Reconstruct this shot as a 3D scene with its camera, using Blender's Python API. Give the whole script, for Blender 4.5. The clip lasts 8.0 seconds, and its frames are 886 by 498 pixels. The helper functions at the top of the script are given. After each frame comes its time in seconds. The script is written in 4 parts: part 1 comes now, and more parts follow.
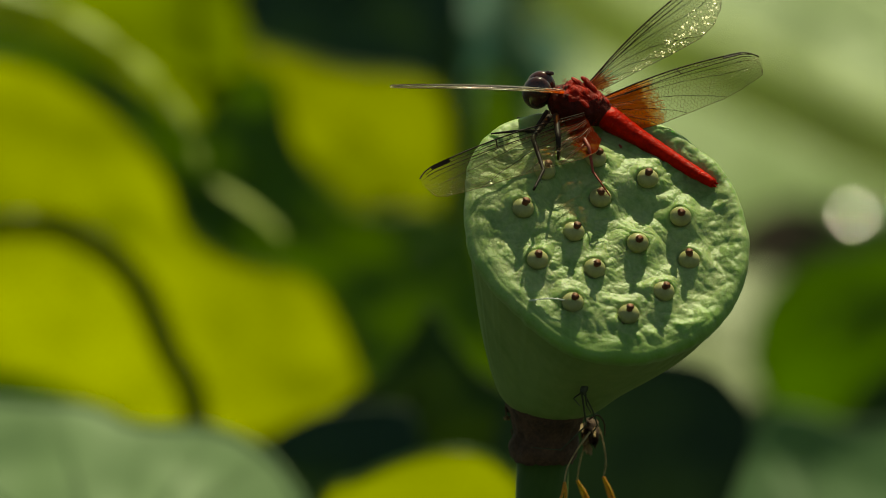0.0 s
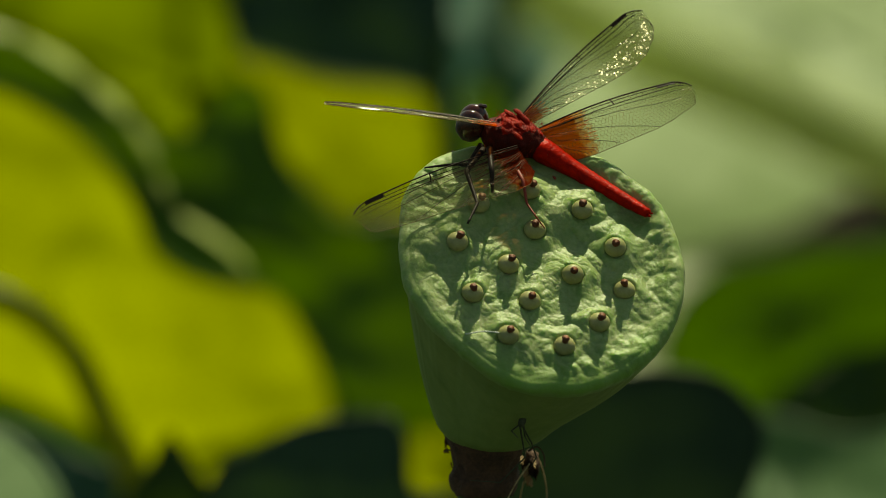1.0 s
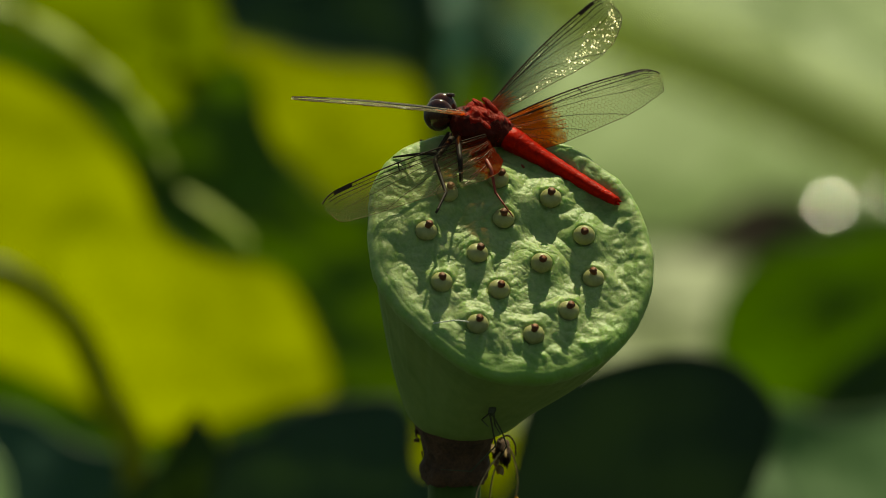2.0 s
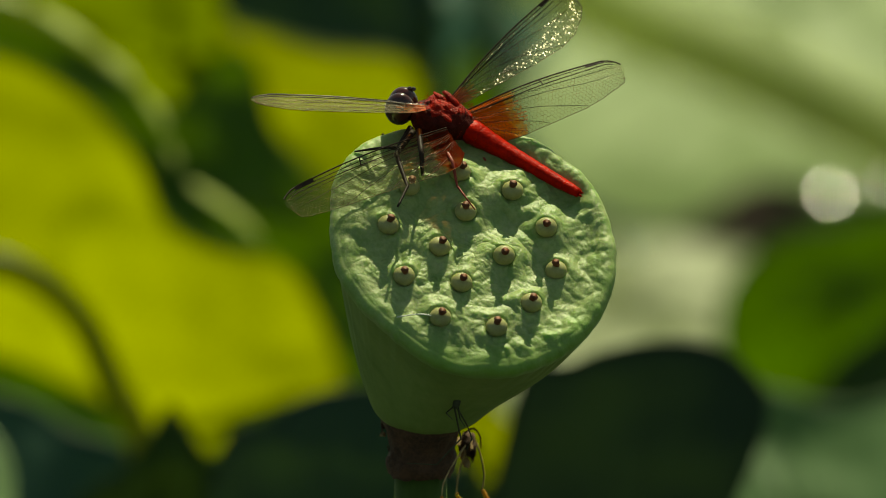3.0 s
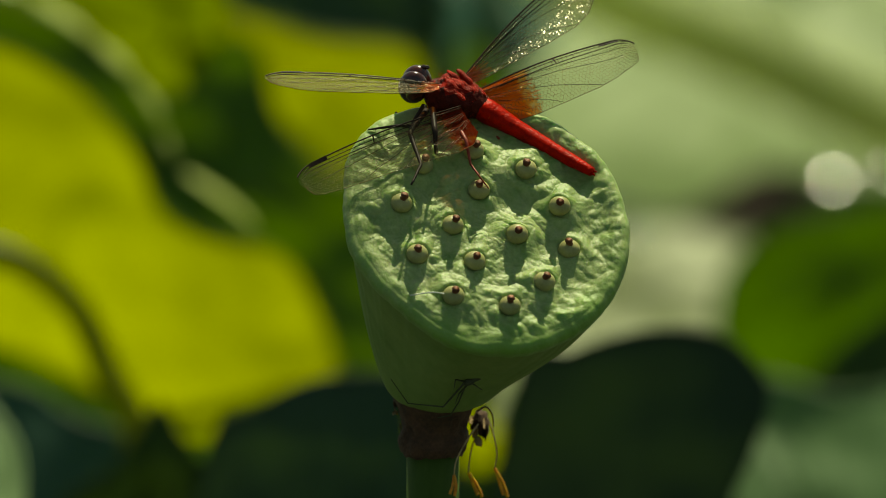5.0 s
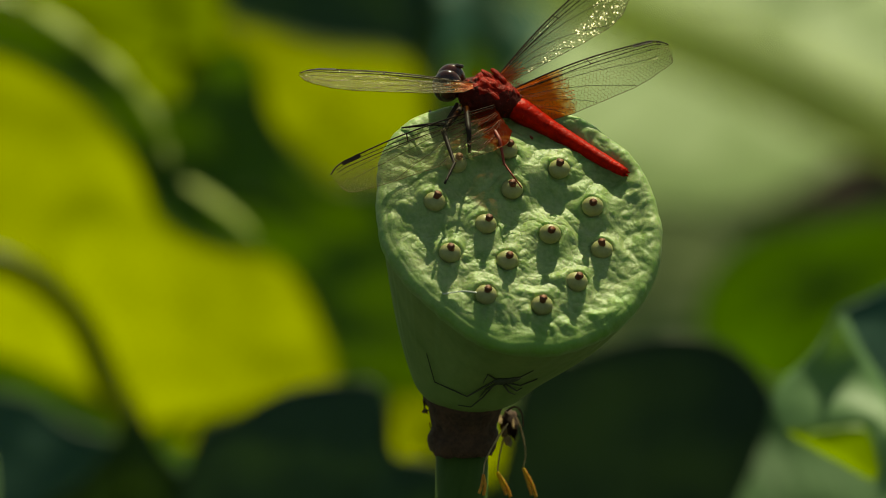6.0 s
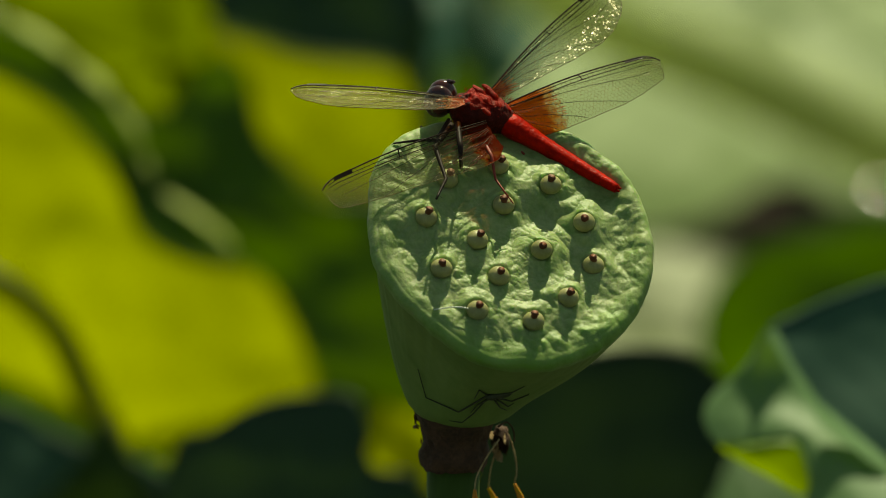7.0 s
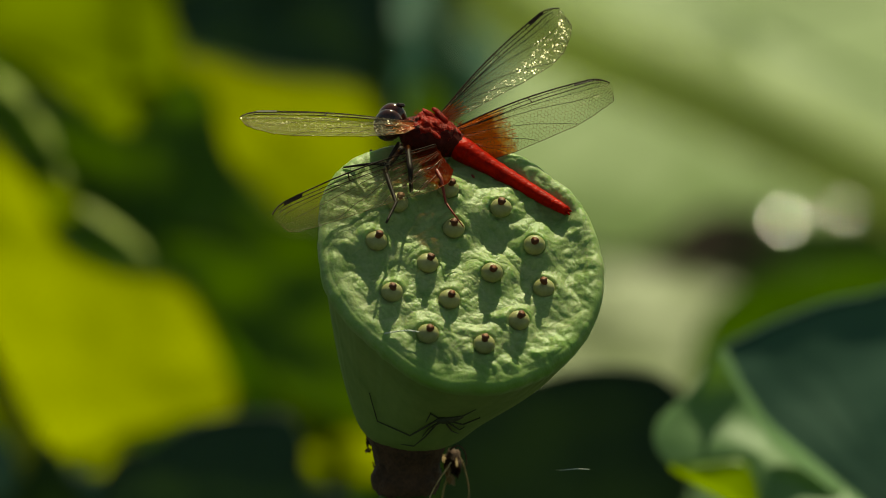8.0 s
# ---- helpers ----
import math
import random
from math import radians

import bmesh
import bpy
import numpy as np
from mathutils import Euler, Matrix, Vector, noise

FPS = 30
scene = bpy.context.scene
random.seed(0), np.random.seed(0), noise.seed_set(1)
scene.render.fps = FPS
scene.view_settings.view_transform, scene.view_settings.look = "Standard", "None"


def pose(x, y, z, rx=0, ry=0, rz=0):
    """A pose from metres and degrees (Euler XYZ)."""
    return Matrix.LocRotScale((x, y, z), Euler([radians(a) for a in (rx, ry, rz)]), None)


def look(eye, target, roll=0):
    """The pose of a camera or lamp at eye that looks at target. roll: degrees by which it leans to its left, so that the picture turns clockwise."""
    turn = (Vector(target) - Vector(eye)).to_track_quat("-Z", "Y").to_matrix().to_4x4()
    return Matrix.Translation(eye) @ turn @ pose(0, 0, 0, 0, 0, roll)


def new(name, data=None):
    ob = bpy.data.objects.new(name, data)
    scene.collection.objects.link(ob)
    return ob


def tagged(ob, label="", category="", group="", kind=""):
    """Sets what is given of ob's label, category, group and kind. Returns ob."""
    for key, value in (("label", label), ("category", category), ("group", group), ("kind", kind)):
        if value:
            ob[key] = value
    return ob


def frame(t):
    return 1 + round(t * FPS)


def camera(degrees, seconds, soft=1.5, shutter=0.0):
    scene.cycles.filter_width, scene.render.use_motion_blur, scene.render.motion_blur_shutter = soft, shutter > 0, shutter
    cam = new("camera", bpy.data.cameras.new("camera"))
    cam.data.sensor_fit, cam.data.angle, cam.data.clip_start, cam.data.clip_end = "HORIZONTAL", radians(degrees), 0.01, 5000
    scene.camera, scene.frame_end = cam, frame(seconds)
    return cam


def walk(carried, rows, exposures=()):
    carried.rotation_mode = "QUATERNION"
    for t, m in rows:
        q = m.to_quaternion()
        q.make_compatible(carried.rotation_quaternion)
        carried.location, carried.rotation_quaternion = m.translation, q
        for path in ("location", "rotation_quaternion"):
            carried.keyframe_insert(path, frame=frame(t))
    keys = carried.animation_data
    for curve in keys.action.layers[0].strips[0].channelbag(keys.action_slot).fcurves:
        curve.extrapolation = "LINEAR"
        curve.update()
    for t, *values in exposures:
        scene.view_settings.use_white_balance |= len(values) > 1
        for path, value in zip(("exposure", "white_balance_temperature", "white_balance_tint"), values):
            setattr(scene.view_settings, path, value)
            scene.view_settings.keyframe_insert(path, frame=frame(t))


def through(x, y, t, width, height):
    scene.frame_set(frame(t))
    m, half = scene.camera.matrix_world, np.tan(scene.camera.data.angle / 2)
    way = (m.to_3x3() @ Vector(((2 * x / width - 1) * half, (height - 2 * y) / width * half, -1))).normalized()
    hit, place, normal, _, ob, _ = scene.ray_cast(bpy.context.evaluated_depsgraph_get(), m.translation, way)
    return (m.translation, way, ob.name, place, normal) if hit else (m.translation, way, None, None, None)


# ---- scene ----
from mathutils.bvhtree import BVHTree

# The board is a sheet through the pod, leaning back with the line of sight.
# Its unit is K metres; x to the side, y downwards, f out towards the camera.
K = 0.000115
LEAN = 15.0
REACH = 2.065
RIGHT = Vector((1, 0, 0))
UP = Vector((0, math.sin(radians(LEAN)), math.cos(radians(LEAN))))
NEAR = Vector((0, -math.cos(radians(LEAN)), math.sin(radians(LEAN))))
MIDDLE = Vector((0, 0, 1.0))
EYE = MIDDLE + NEAR * REACH


def board(x, y, f=0.0):
    return MIDDLE + RIGHT * ((x - 784) * K) + UP * ((441 - y) * K) + NEAR * (f * K)


def way(x, up, f):
    return RIGHT * x + UP * up + NEAR * f


# ---- camera ----
cam = camera(5, 8.0, soft=0.88)
cam.data.dof.use_dof = True
cam.data.dof.focus_distance = REACH + 0.004
cam.data.dof.aperture_fstop = 13.7
# seconds, degrees of pan to the left, degrees of tilt upwards
PAN = [(0, 0.153, 0.105), (0.2, 0.147, 0.115), (0.5, 0.089, 0.147), (1, 0.080, 0.153), (1.5, 0.019, 0.137), (1.7, 0.016, 0.102), (3, 0.016, -0.013), (3.5, 0.032, -0.070), (4, 0.038, -0.105), (5.5, 0.032, -0.061), (6, 0.019, -0.035), (6.5, 0.000, 0.000), (7, -0.048, 0.029), (7.5, -0.153, 0.077), (8, -0.249, 0.144),]
# the camera's own small changes of exposure, in stops
EXPOSE = [(0, 0.12), (0.5, -0.18), (1, 0.08), (1.5, -0.36), (1.7, -0.16), (3, 0.22), (4, 0.24), (5.5, 0.17), (6, 0.2), (6.5, 0.18), (7, 0.12), (7.5, 0.13), (8, 0.08)]
walk(cam, [(t, pose(*EYE, 90 - LEAN + tilt, 0, pan)) for t, pan, tilt in PAN], [(t, e, 9600, -17.5) for t, e in EXPOSE])

# ---- light ----
SUN_HEIGHT, SUN_SIDE = 58.0, 14.0
world = bpy.data.worlds.new("sky")
scene.world = world
world.use_nodes = True
wn = world.node_tree.nodes
sky = wn.new("ShaderNodeTexSky")
sky.sky_type = "NISHITA"
sky.sun_disc = False
sky.sun_elevation = radians(SUN_HEIGHT)
sky.sun_rotation = radians(SUN_SIDE)
world.node_tree.links.new(sky.outputs[0], wn["Background"].inputs["Color"])
wn["Background"].inputs["Strength"].default_value = 0.077
sun = new("sun", bpy.data.lights.new("sun", "SUN"))
sun.data.energy = 4.9
sun.data.angle = radians(0.5)
sun.data.color = (1.0, 0.97, 0.92)
to_sun = Vector((math.sin(radians(SUN_SIDE)) * math.cos(radians(SUN_HEIGHT)),
                 math.cos(radians(SUN_SIDE)) * math.cos(radians(SUN_HEIGHT)), math.sin(radians(SUN_HEIGHT))))
sun.matrix_world = look(to_sun * 20, (0, 0, 0))


# ---- materials ----
def material(name):
    m = bpy.data.materials.new(name)
    m.use_nodes = True
    return m, m.node_tree.nodes, m.node_tree.links, m.node_tree.nodes["Principled BSDF"]


def ramp(nodes, links, source, stops):
    r = nodes.new("ShaderNodeValToRGB")
    while len(r.color_ramp.elements) < len(stops):
        r.color_ramp.elements.new(0.5)
    for e, (p, c) in zip(r.color_ramp.elements, stops):
        e.position, e.color = p, (*c, 1)
    links.new(source, r.inputs["Fac"])
    return r.outputs["Color"]


def noise_node(nodes, links, scale, detail=4.0, rough=0.6, coords="Object", stretch=None):
    tc = nodes.new("ShaderNodeTexCoord")
    src = tc.outputs[coords]
    if stretch:
        mp = nodes.new("ShaderNodeMapping")
        mp.inputs["Scale"].default_value = stretch
        links.new(src, mp.inputs["Vector"])
        src = mp.outputs["Vector"]
    n = nodes.new("ShaderNodeTexNoise")
    n.inputs["Scale"].default_value = scale
    n.inputs["Detail"].default_value = detail
    n.inputs["Roughness"].default_value = rough
    links.new(src, n.inputs["Vector"])
    return n


def bumped(nodes, links, p, source, strength, distance):
    b = nodes.new("ShaderNodeBump")
    b.inputs["Strength"].default_value = strength
    b.inputs["Distance"].default_value = distance
    links.new(source, b.inputs["Height"])
    links.new(b.outputs["Normal"], p.inputs["Normal"])
    return b


def plain(name, low, high, scale, rough=0.6, bump=0.3, depth=0.0002, through=0.0, stretch=None, shine=0.3, reach=0.003):
    """Two tones by noise at two scales, fine relief, and some light let through."""
    m, n, l, p = material(name)
    a = noise_node(n, l, scale, stretch=stretch)
    b = noise_node(n, l, scale * 6, stretch=stretch)
    mix = n.new("ShaderNodeMath")
    mix.operation = "MULTIPLY_ADD"
    mix.inputs[1].default_value = 0.35
    l.new(b.outputs["Fac"], mix.inputs[0])
    half = n.new("ShaderNodeMath")
    half.operation = "MULTIPLY"
    half.inputs[1].default_value = 0.65
    l.new(a.outputs["Fac"], half.inputs[0])
    l.new(half.outputs[0], mix.inputs[2])
    c = ramp(n, l, mix.outputs[0], [(0.32, low), (0.68, high)])
    l.new(c, p.inputs["Base Color"])
    p.inputs["Roughness"].default_value = rough
    p.inputs["Specular IOR Level"].default_value = shine
    bumped(n, l, p, b.outputs["Fac"], bump, depth)
    if through:
        p.inputs["Subsurface Weight"].default_value = through
        p.inputs["Subsurface Radius"].default_value = (0.6, 1.0, 0.25)
        p.inputs["Subsurface Scale"].default_value = reach
    return m


def leaf_material(name, top, under, glow, gloss=0.45):
    """A lotus leaf: waxy skin that reflects, and flesh that the sun shines through."""
    m, n, l, p = material(name)
    big = noise_node(n, l, 14.0, 5.0)
    fine = noise_node(n, l, 160.0, 3.0)
    c = ramp(n, l, big.outputs["Fac"], [(0.3, under), (0.7, top)])
    l.new(c, p.inputs["Base Color"])
    p.inputs["Roughness"].default_value = gloss
    p.inputs["Specular IOR Level"].default_value = 0.35
    bumped(n, l, p, fine.outputs["Fac"], 0.25, 0.0008)
    t = n.new("ShaderNodeBsdfTranslucent")
    g = ramp(n, l, big.outputs["Fac"], [(0.3, tuple(0.5 * v for v in glow)), (0.68, glow)])
    l.new(g, t.inputs["Color"])
    mix = n.new("ShaderNodeMixShader")
    mix.inputs[0].default_value = 0.5
    l.new(p.outputs[0], mix.inputs[1])
    l.new(t.outputs[0], mix.inputs[2])
    l.new(mix.outputs[0], n["Material Output"].inputs["Surface"])
    return m


POD = plain("pod_skin", (0.15, 0.25, 0.06), (0.36, 0.41, 0.18), 190, 0.5, 0.45, 0.0003, 0.42, None, 0.3, 0.004)
POD_SIDE = plain("pod_side", (0.165, 0.235, 0.065), (0.26, 0.325, 0.105), 60, 0.65, 0.2, 0.0002, 0.1, (1, 1, 0.3), 0.1)


def greener_shaded_lip(mat, centre, radius, tone):
    """Skin turns unevenly to fresher green towards the lip, shade put into the tone."""
    n, l = mat.node_tree.nodes, mat.node_tree.links
    p = n["Principled BSDF"]
    inner = p.inputs["Base Color"].links[0].from_socket
    tc = n.new("ShaderNodeTexCoord")
    far = n.new("ShaderNodeVectorMath")
    far.operation = "DISTANCE"
    far.inputs[1].default_value = centre
    l.new(tc.outputs["Object"], far.inputs[0])
    nz = noise_node(n, l, 120, 3.0)
    add = n.new("ShaderNodeMath")
    add.operation = "MULTIPLY_ADD"
    add.inputs[1].default_value = 0.008
    l.new(nz.outputs["Fac"], add.inputs[0])
    l.new(far.outputs["Value"], add.inputs[2])
    rng = n.new("ShaderNodeMapRange")
    rng.inputs["From Min"].default_value = radius * 0.83 + 0.004
    rng.inputs["From Max"].default_value = radius * 1.08 + 0.004
    l.new(add.outputs[0], rng.inputs["Value"])
    mix = n.new("ShaderNodeMixRGB")
    mix.inputs["Color2"].default_value = (*tone, 1)
    l.new(rng.outputs[0], mix.inputs["Fac"])
    l.new(inner, mix.inputs["Color1"])
    l.new(mix.outputs[0], p.inputs["Base Color"])


SEED = plain("seed_coat", (0.24, 0.23, 0.09), (0.40, 0.37, 0.17), 300, 0.42, 0.2, 0.0001, 0.1)
STIGMA = plain("stigma_brown", (0.07, 0.020, 0.010), (0.26, 0.09, 0.04), 900, 0.6, 0.5, 0.0002)
STEM = plain("stalk_green", (0.04, 0.075, 0.012), (0.075, 0.12, 0.024), 120, 0.6, 0.4, 0.0003, 0.05, (1, 1, 0.2), 0.12)
WITHER = plain("withered_brown", (0.022, 0.011, 0.007), (0.14, 0.066, 0.038), 260, 0.75, 0.9, 0.0006)
DRY = plain("dry_pale", (0.22, 0.12, 0.05), (0.62, 0.43, 0.22), 700, 0.6, 0.6, 0.0003)
ANTHER = plain("anther_yellow", (0.44, 0.12, 0.014), (0.78, 0.31, 0.04), 600, 0.6, 0.5, 0.0002, 0.2)
RED = plain("red_cuticle", (0.16, 0.002, 0.001), (0.66, 0.008, 0.002), 240, 0.4, 0.5, 0.0003, 0.0, None, 0.06)
# Dark red of the thorax sides, deepened for the shade they lie in.
RED_SHADED = plain("shaded_red_cuticle", (0.025, 0.003, 0.002), (0.11, 0.008, 0.004), 500, 0.55, 0.7, 0.0003, 0.0, None, 0.12)
RED_BACK = plain("red_back", (0.09, 0.002, 0.001), (0.52, 0.012, 0.003), 520, 0.34, 0.6, 0.0005, 0.0, None, 0.09)
EYE_DARK = plain("eye_dark", (0.012, 0.005, 0.004), (0.085, 0.020, 0.012), 300, 0.12, 0.05, 0.0001, 0.0, None, 0.7)
LEG_DARK = plain("leg_dark", (0.012, 0.008, 0.006), (0.035, 0.02, 0.014), 700, 0.5, 0.4, 0.0001, 0.0, None, 0.12)
LEG_RED = plain("leg_red", (0.16, 0.02, 0.012), (0.34, 0.05, 0.03), 700, 0.45, 0.4, 0.0001)
SPIDER = plain("spider_dark", (0.03, 0.034, 0.016), (0.065, 0.065, 0.032), 800, 0.5, 0.4, 0.0001)
VEIN = plain("vein_brown", (0.02, 0.012, 0.008), (0.05, 0.025, 0.014), 900, 0.4, 0.2, 0.00005, 0.0, None, 0.1)
VEIN_FINE = plain("vein_fine", (0.06, 0.035, 0.012), (0.26, 0.16, 0.055), 900, 0.07, 0.2, 0.00005, 0.0, None, 1.0)
VEIN_RED = plain("vein_red", (0.42, 0.04, 0.006), (0.75, 0.16, 0.02), 900, 0.25, 0.2, 0.00005, 0.0, None, 0.8)
VEIN_DULL = plain("vein_dull_red", (0.08, 0.012, 0.004), (0.24, 0.05, 0.012), 900, 0.3, 0.2, 0.00005, 0.0, None, 0.6)
# One leaf kind; sunlit and shaded looks are put into separate colours.
LEAF = leaf_material("leaf_green", (0.15, 0.27, 0.08), (0.10, 0.21, 0.05), (0.46, 0.50, 0.004))
LEAF_OLIVE = leaf_material("leaf_olive", (0.10, 0.20, 0.02), (0.06, 0.13, 0.012), (0.27, 0.34, 0.003))
STALK_SHADOW_OLIVE = leaf_material("stalk_shadow_olive", (0.15, 0.19, 0.01), (0.12, 0.15, 0.008), (0.55, 0.58, 0.004))
LEAF_PALE_SUNLIT = leaf_material("leaf_pale_sunlit", (0.46, 0.60, 0.24), (0.41, 0.55, 0.20), (0.16, 0.26, 0.03))
LEAF_MID = leaf_material("leaf_mid", (0.205, 0.35, 0.145), (0.16, 0.285, 0.115), (0.12, 0.21, 0.02))
LEAF_TEAL = leaf_material("leaf_teal", (0.17, 0.40, 0.27), (0.12, 0.31, 0.21), (0.06, 0.16, 0.05))
LEAF_SOFT = leaf_material("leaf_soft_green", (0.36, 0.52, 0.24), (0.29, 0.44, 0.18), (0.14, 0.24, 0.03))
LEAF_BLUE = leaf_material("leaf_blue_green", (0.10, 0.21, 0.15), (0.07, 0.16, 0.115), (0.03, 0.08, 0.01))
LEAF_SPOT = leaf_material("leaf_spot", (0.14, 0.24, 0.03), (0.10, 0.19, 0.02), (0.46, 0.50, 0.004))
LEAF_STRIP = leaf_material("leaf_strip", (0.10, 0.20, 0.03), (0.07, 0.15, 0.02), (0.15, 0.25, 0.002))
LEAF_BAND_SHADE = leaf_material("leaf_band_shade", (0.10, 0.20, 0.02), (0.05, 0.12, 0.010), (0.105, 0.19, 0.002))
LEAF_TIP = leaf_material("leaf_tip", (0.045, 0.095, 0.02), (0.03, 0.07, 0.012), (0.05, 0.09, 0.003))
LEAF_LIP = leaf_material("leaf_lip", (0.20, 0.32, 0.04), (0.15, 0.26, 0.03), (0.26, 0.36, 0.004))
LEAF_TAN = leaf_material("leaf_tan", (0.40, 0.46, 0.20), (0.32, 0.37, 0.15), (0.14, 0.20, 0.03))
LEAF_FRESH = leaf_material("leaf_fresh", (0.27, 0.43, 0.20), (0.19, 0.34, 0.14), (0.16, 0.28, 0.02))
# These dark colours hold the shade of the low and rear leaves.
LEAF_SHADE_DARKEST = leaf_material("leaf_shade_darkest", (0.036, 0.07, 0.034), (0.025, 0.05, 0.026), (0.02, 0.04, 0.004))
LEAF_SHADE_DARK = leaf_material("leaf_shade_dark", (0.05, 0.10, 0.062), (0.032, 0.07, 0.045), (0.03, 0.06, 0.006))
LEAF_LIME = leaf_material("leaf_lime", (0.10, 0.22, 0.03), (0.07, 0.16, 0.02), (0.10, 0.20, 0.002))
STALK_SOFT_SHADOW = leaf_material("stalk_soft_shadow", (0.50, 0.57, 0.26), (0.44, 0.52, 0.22), (0.72, 0.78, 0.34))
LEAF_RIM_GLEAM = plain("leaf_rim_gleam", (0.23, 0.28, 0.045), (0.35, 0.40, 0.085), 60, 0.5, 0.3, 0.0005)
BROWN = plain("withered_leaf_brown", (0.03, 0.02, 0.013), (0.11, 0.07, 0.04), 40, 0.8, 0.6, 0.002)
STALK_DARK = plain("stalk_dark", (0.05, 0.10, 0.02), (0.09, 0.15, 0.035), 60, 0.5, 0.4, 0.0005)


def wing_material(name, amber, haze, gloss, root=(0.36, 0.10, 0.02), dense=0.72, hue=((0.95, 0.14, 0.01), (0.95, 0.32, 0.025), (0.9, 0.46, 0.05)), tilt=2.0):
    """Clear membrane, amber for a stretch from the root."""
    m, n, l, p = material(name)
    n.remove(p)
    tc = n.new("ShaderNodeTexCoord")
    sep = n.new("ShaderNodeSeparateXYZ")
    l.new(tc.outputs["Object"], sep.inputs[0])
    nz = noise_node(n, l, 900, 4.0, 0.75)
    add = n.new("ShaderNodeMath")
    add.operation = "MULTIPLY_ADD"
    add.inputs[1].default_value = 0.007
    l.new(nz.outputs["Fac"], add.inputs[0])
    l.new(sep.outputs["X"], add.inputs[2])
    rng = n.new("ShaderNodeMapRange")
    rng.inputs["From Min"].default_value = amber * 0.72 + 0.003
    rng.inputs["From Max"].default_value = amber * 1.08 + 0.003
    l.new(add.outputs[0], rng.inputs["Value"])
    tint = ramp(n, l, rng.outputs[0], [(0.0, root), (0.6, tuple(0.5 + 0.5 * v for v in root)), (1.0, (0.93, 0.93, 0.86))])
    clear = n.new("ShaderNodeBsdfTransparent")
    l.new(tint, clear.inputs["Color"])
    skin = n.new("ShaderNodeBsdfTranslucent")
    body = ramp(n, l, rng.outputs[0], [(0.0, hue[0]), (0.3, hue[1]), (0.75, hue[2]), (1.0, (0.62, 0.52, 0.30))])
    l.new(body, skin.inputs["Color"])
    front = n.new("ShaderNodeBsdfDiffuse")
    l.new(body, front.inputs["Color"])
    both = n.new("ShaderNodeMixShader")
    l.new(skin.outputs[0], both.inputs[1])
    l.new(front.outputs[0], both.inputs[2])
    share = n.new("ShaderNodeMapRange")
    share.inputs["To Min"].default_value = dense
    share.inputs["To Max"].default_value = haze
    l.new(rng.outputs[0], share.inputs["Value"])
    one = n.new("ShaderNodeMixShader")
    l.new(share.outputs[0], one.inputs[0])
    l.new(clear.outputs[0], one.inputs[1])
    l.new(both.outputs[0], one.inputs[2])
    shine = n.new("ShaderNodeBsdfGlossy")
    shine.inputs["Roughness"].default_value = 0.36
    shine.inputs["Color"].default_value = (1.0, 0.88, 0.72, 1)
    # every small cell between the veins is tilted its own way, so that single cells flash
    cell = n.new("ShaderNodeTexVoronoi")
    cell.inputs["Scale"].default_value = 4000
    l.new(tc.outputs["Object"], cell.inputs["Vector"])
    off = n.new("ShaderNodeVectorMath")
    off.operation = "SUBTRACT"
    l.new(tc.outputs["Object"], off.inputs[0])
    l.new(cell.outputs["Position"], off.inputs[1])
    tip = n.new("ShaderNodeVectorMath")
    tip.operation = "SUBTRACT"
    tip.inputs[1].default_value = (0.5, 0.5, 0.5)
    l.new(cell.outputs["Color"], tip.inputs[0])
    slope = n.new("ShaderNodeVectorMath")
    slope.operation = "DOT_PRODUCT"
    l.new(off.outputs[0], slope.inputs[0])
    l.new(tip.outputs[0], slope.inputs[1])
    b = n.new("ShaderNodeBump")
    b.inputs["Strength"].default_value = 1.0
    b.inputs["Distance"].default_value = tilt
    l.new(slope.outputs["Value"], b.inputs["Height"])
    l.new(b.outputs[0], shine.inputs["Normal"])
    two = n.new("ShaderNodeMixShader")
    two.inputs[0].default_value = gloss
    l.new(one.outputs[0], two.inputs[1])
    l.new(shine.outputs[0], two.inputs[2])
    l.new(two.outputs[0], n["Material Output"].inputs["Surface"])
    return m


WING_FORE = wing_material("wing_membrane_fore", 0.0045, 0.055, 0.13, (0.9, 0.26, 0.02), 0.4)
WING_SIDE = wing_material("wing_membrane_side", 0.0045, 0.11, 0.115, (0.9, 0.26, 0.02), 0.4, tilt=8.0)
WING_HIND = wing_material("wing_membrane_hind", 0.0118, 0.035, 0.022, (0.95, 0.26, 0.015), 0.92, ((0.8, 0.12, 0.002), (1.0, 0.27, 0.004), (1.0, 0.46, 0.02)))
WING_LOW = wing_material("wing_membrane_low", 0.0062, 0.03, 0.004, (0.45, 0.16, 0.05), 0.62, ((0.22, 0.015, 0.003), (0.42, 0.05, 0.006), (0.62, 0.22, 0.02)))
SILK = plain("silk_white", (0.6, 0.6, 0.55), (0.8, 0.8, 0.75), 500, 0.4)


def water_material():
    m, n, l, p = material("pond_water")
    p.inputs["Base Color"].default_value = (0.012, 0.022, 0.014, 1)
    p.inputs["Roughness"].default_value = 0.08
    p.inputs["IOR"].default_value = 1.33
    nz = noise_node(n, l, 9.0, 5.0)
    c = ramp(n, l, nz.outputs["Fac"], [(0.3, (0.008, 0.016, 0.010)), (0.7, (0.03, 0.04, 0.02))])
    l.new(c, p.inputs["Base Color"])
    bumped(n, l, p, nz.outputs["Fac"], 0.4, 0.01)
    return m


WATER = water_material()
DROP, _n, _l, _p = material("water_bead")
_p.inputs["Base Color"].default_value = (0.05, 0.09, 0.04, 1)
_p.inputs["Roughness"].default_value = 0.12
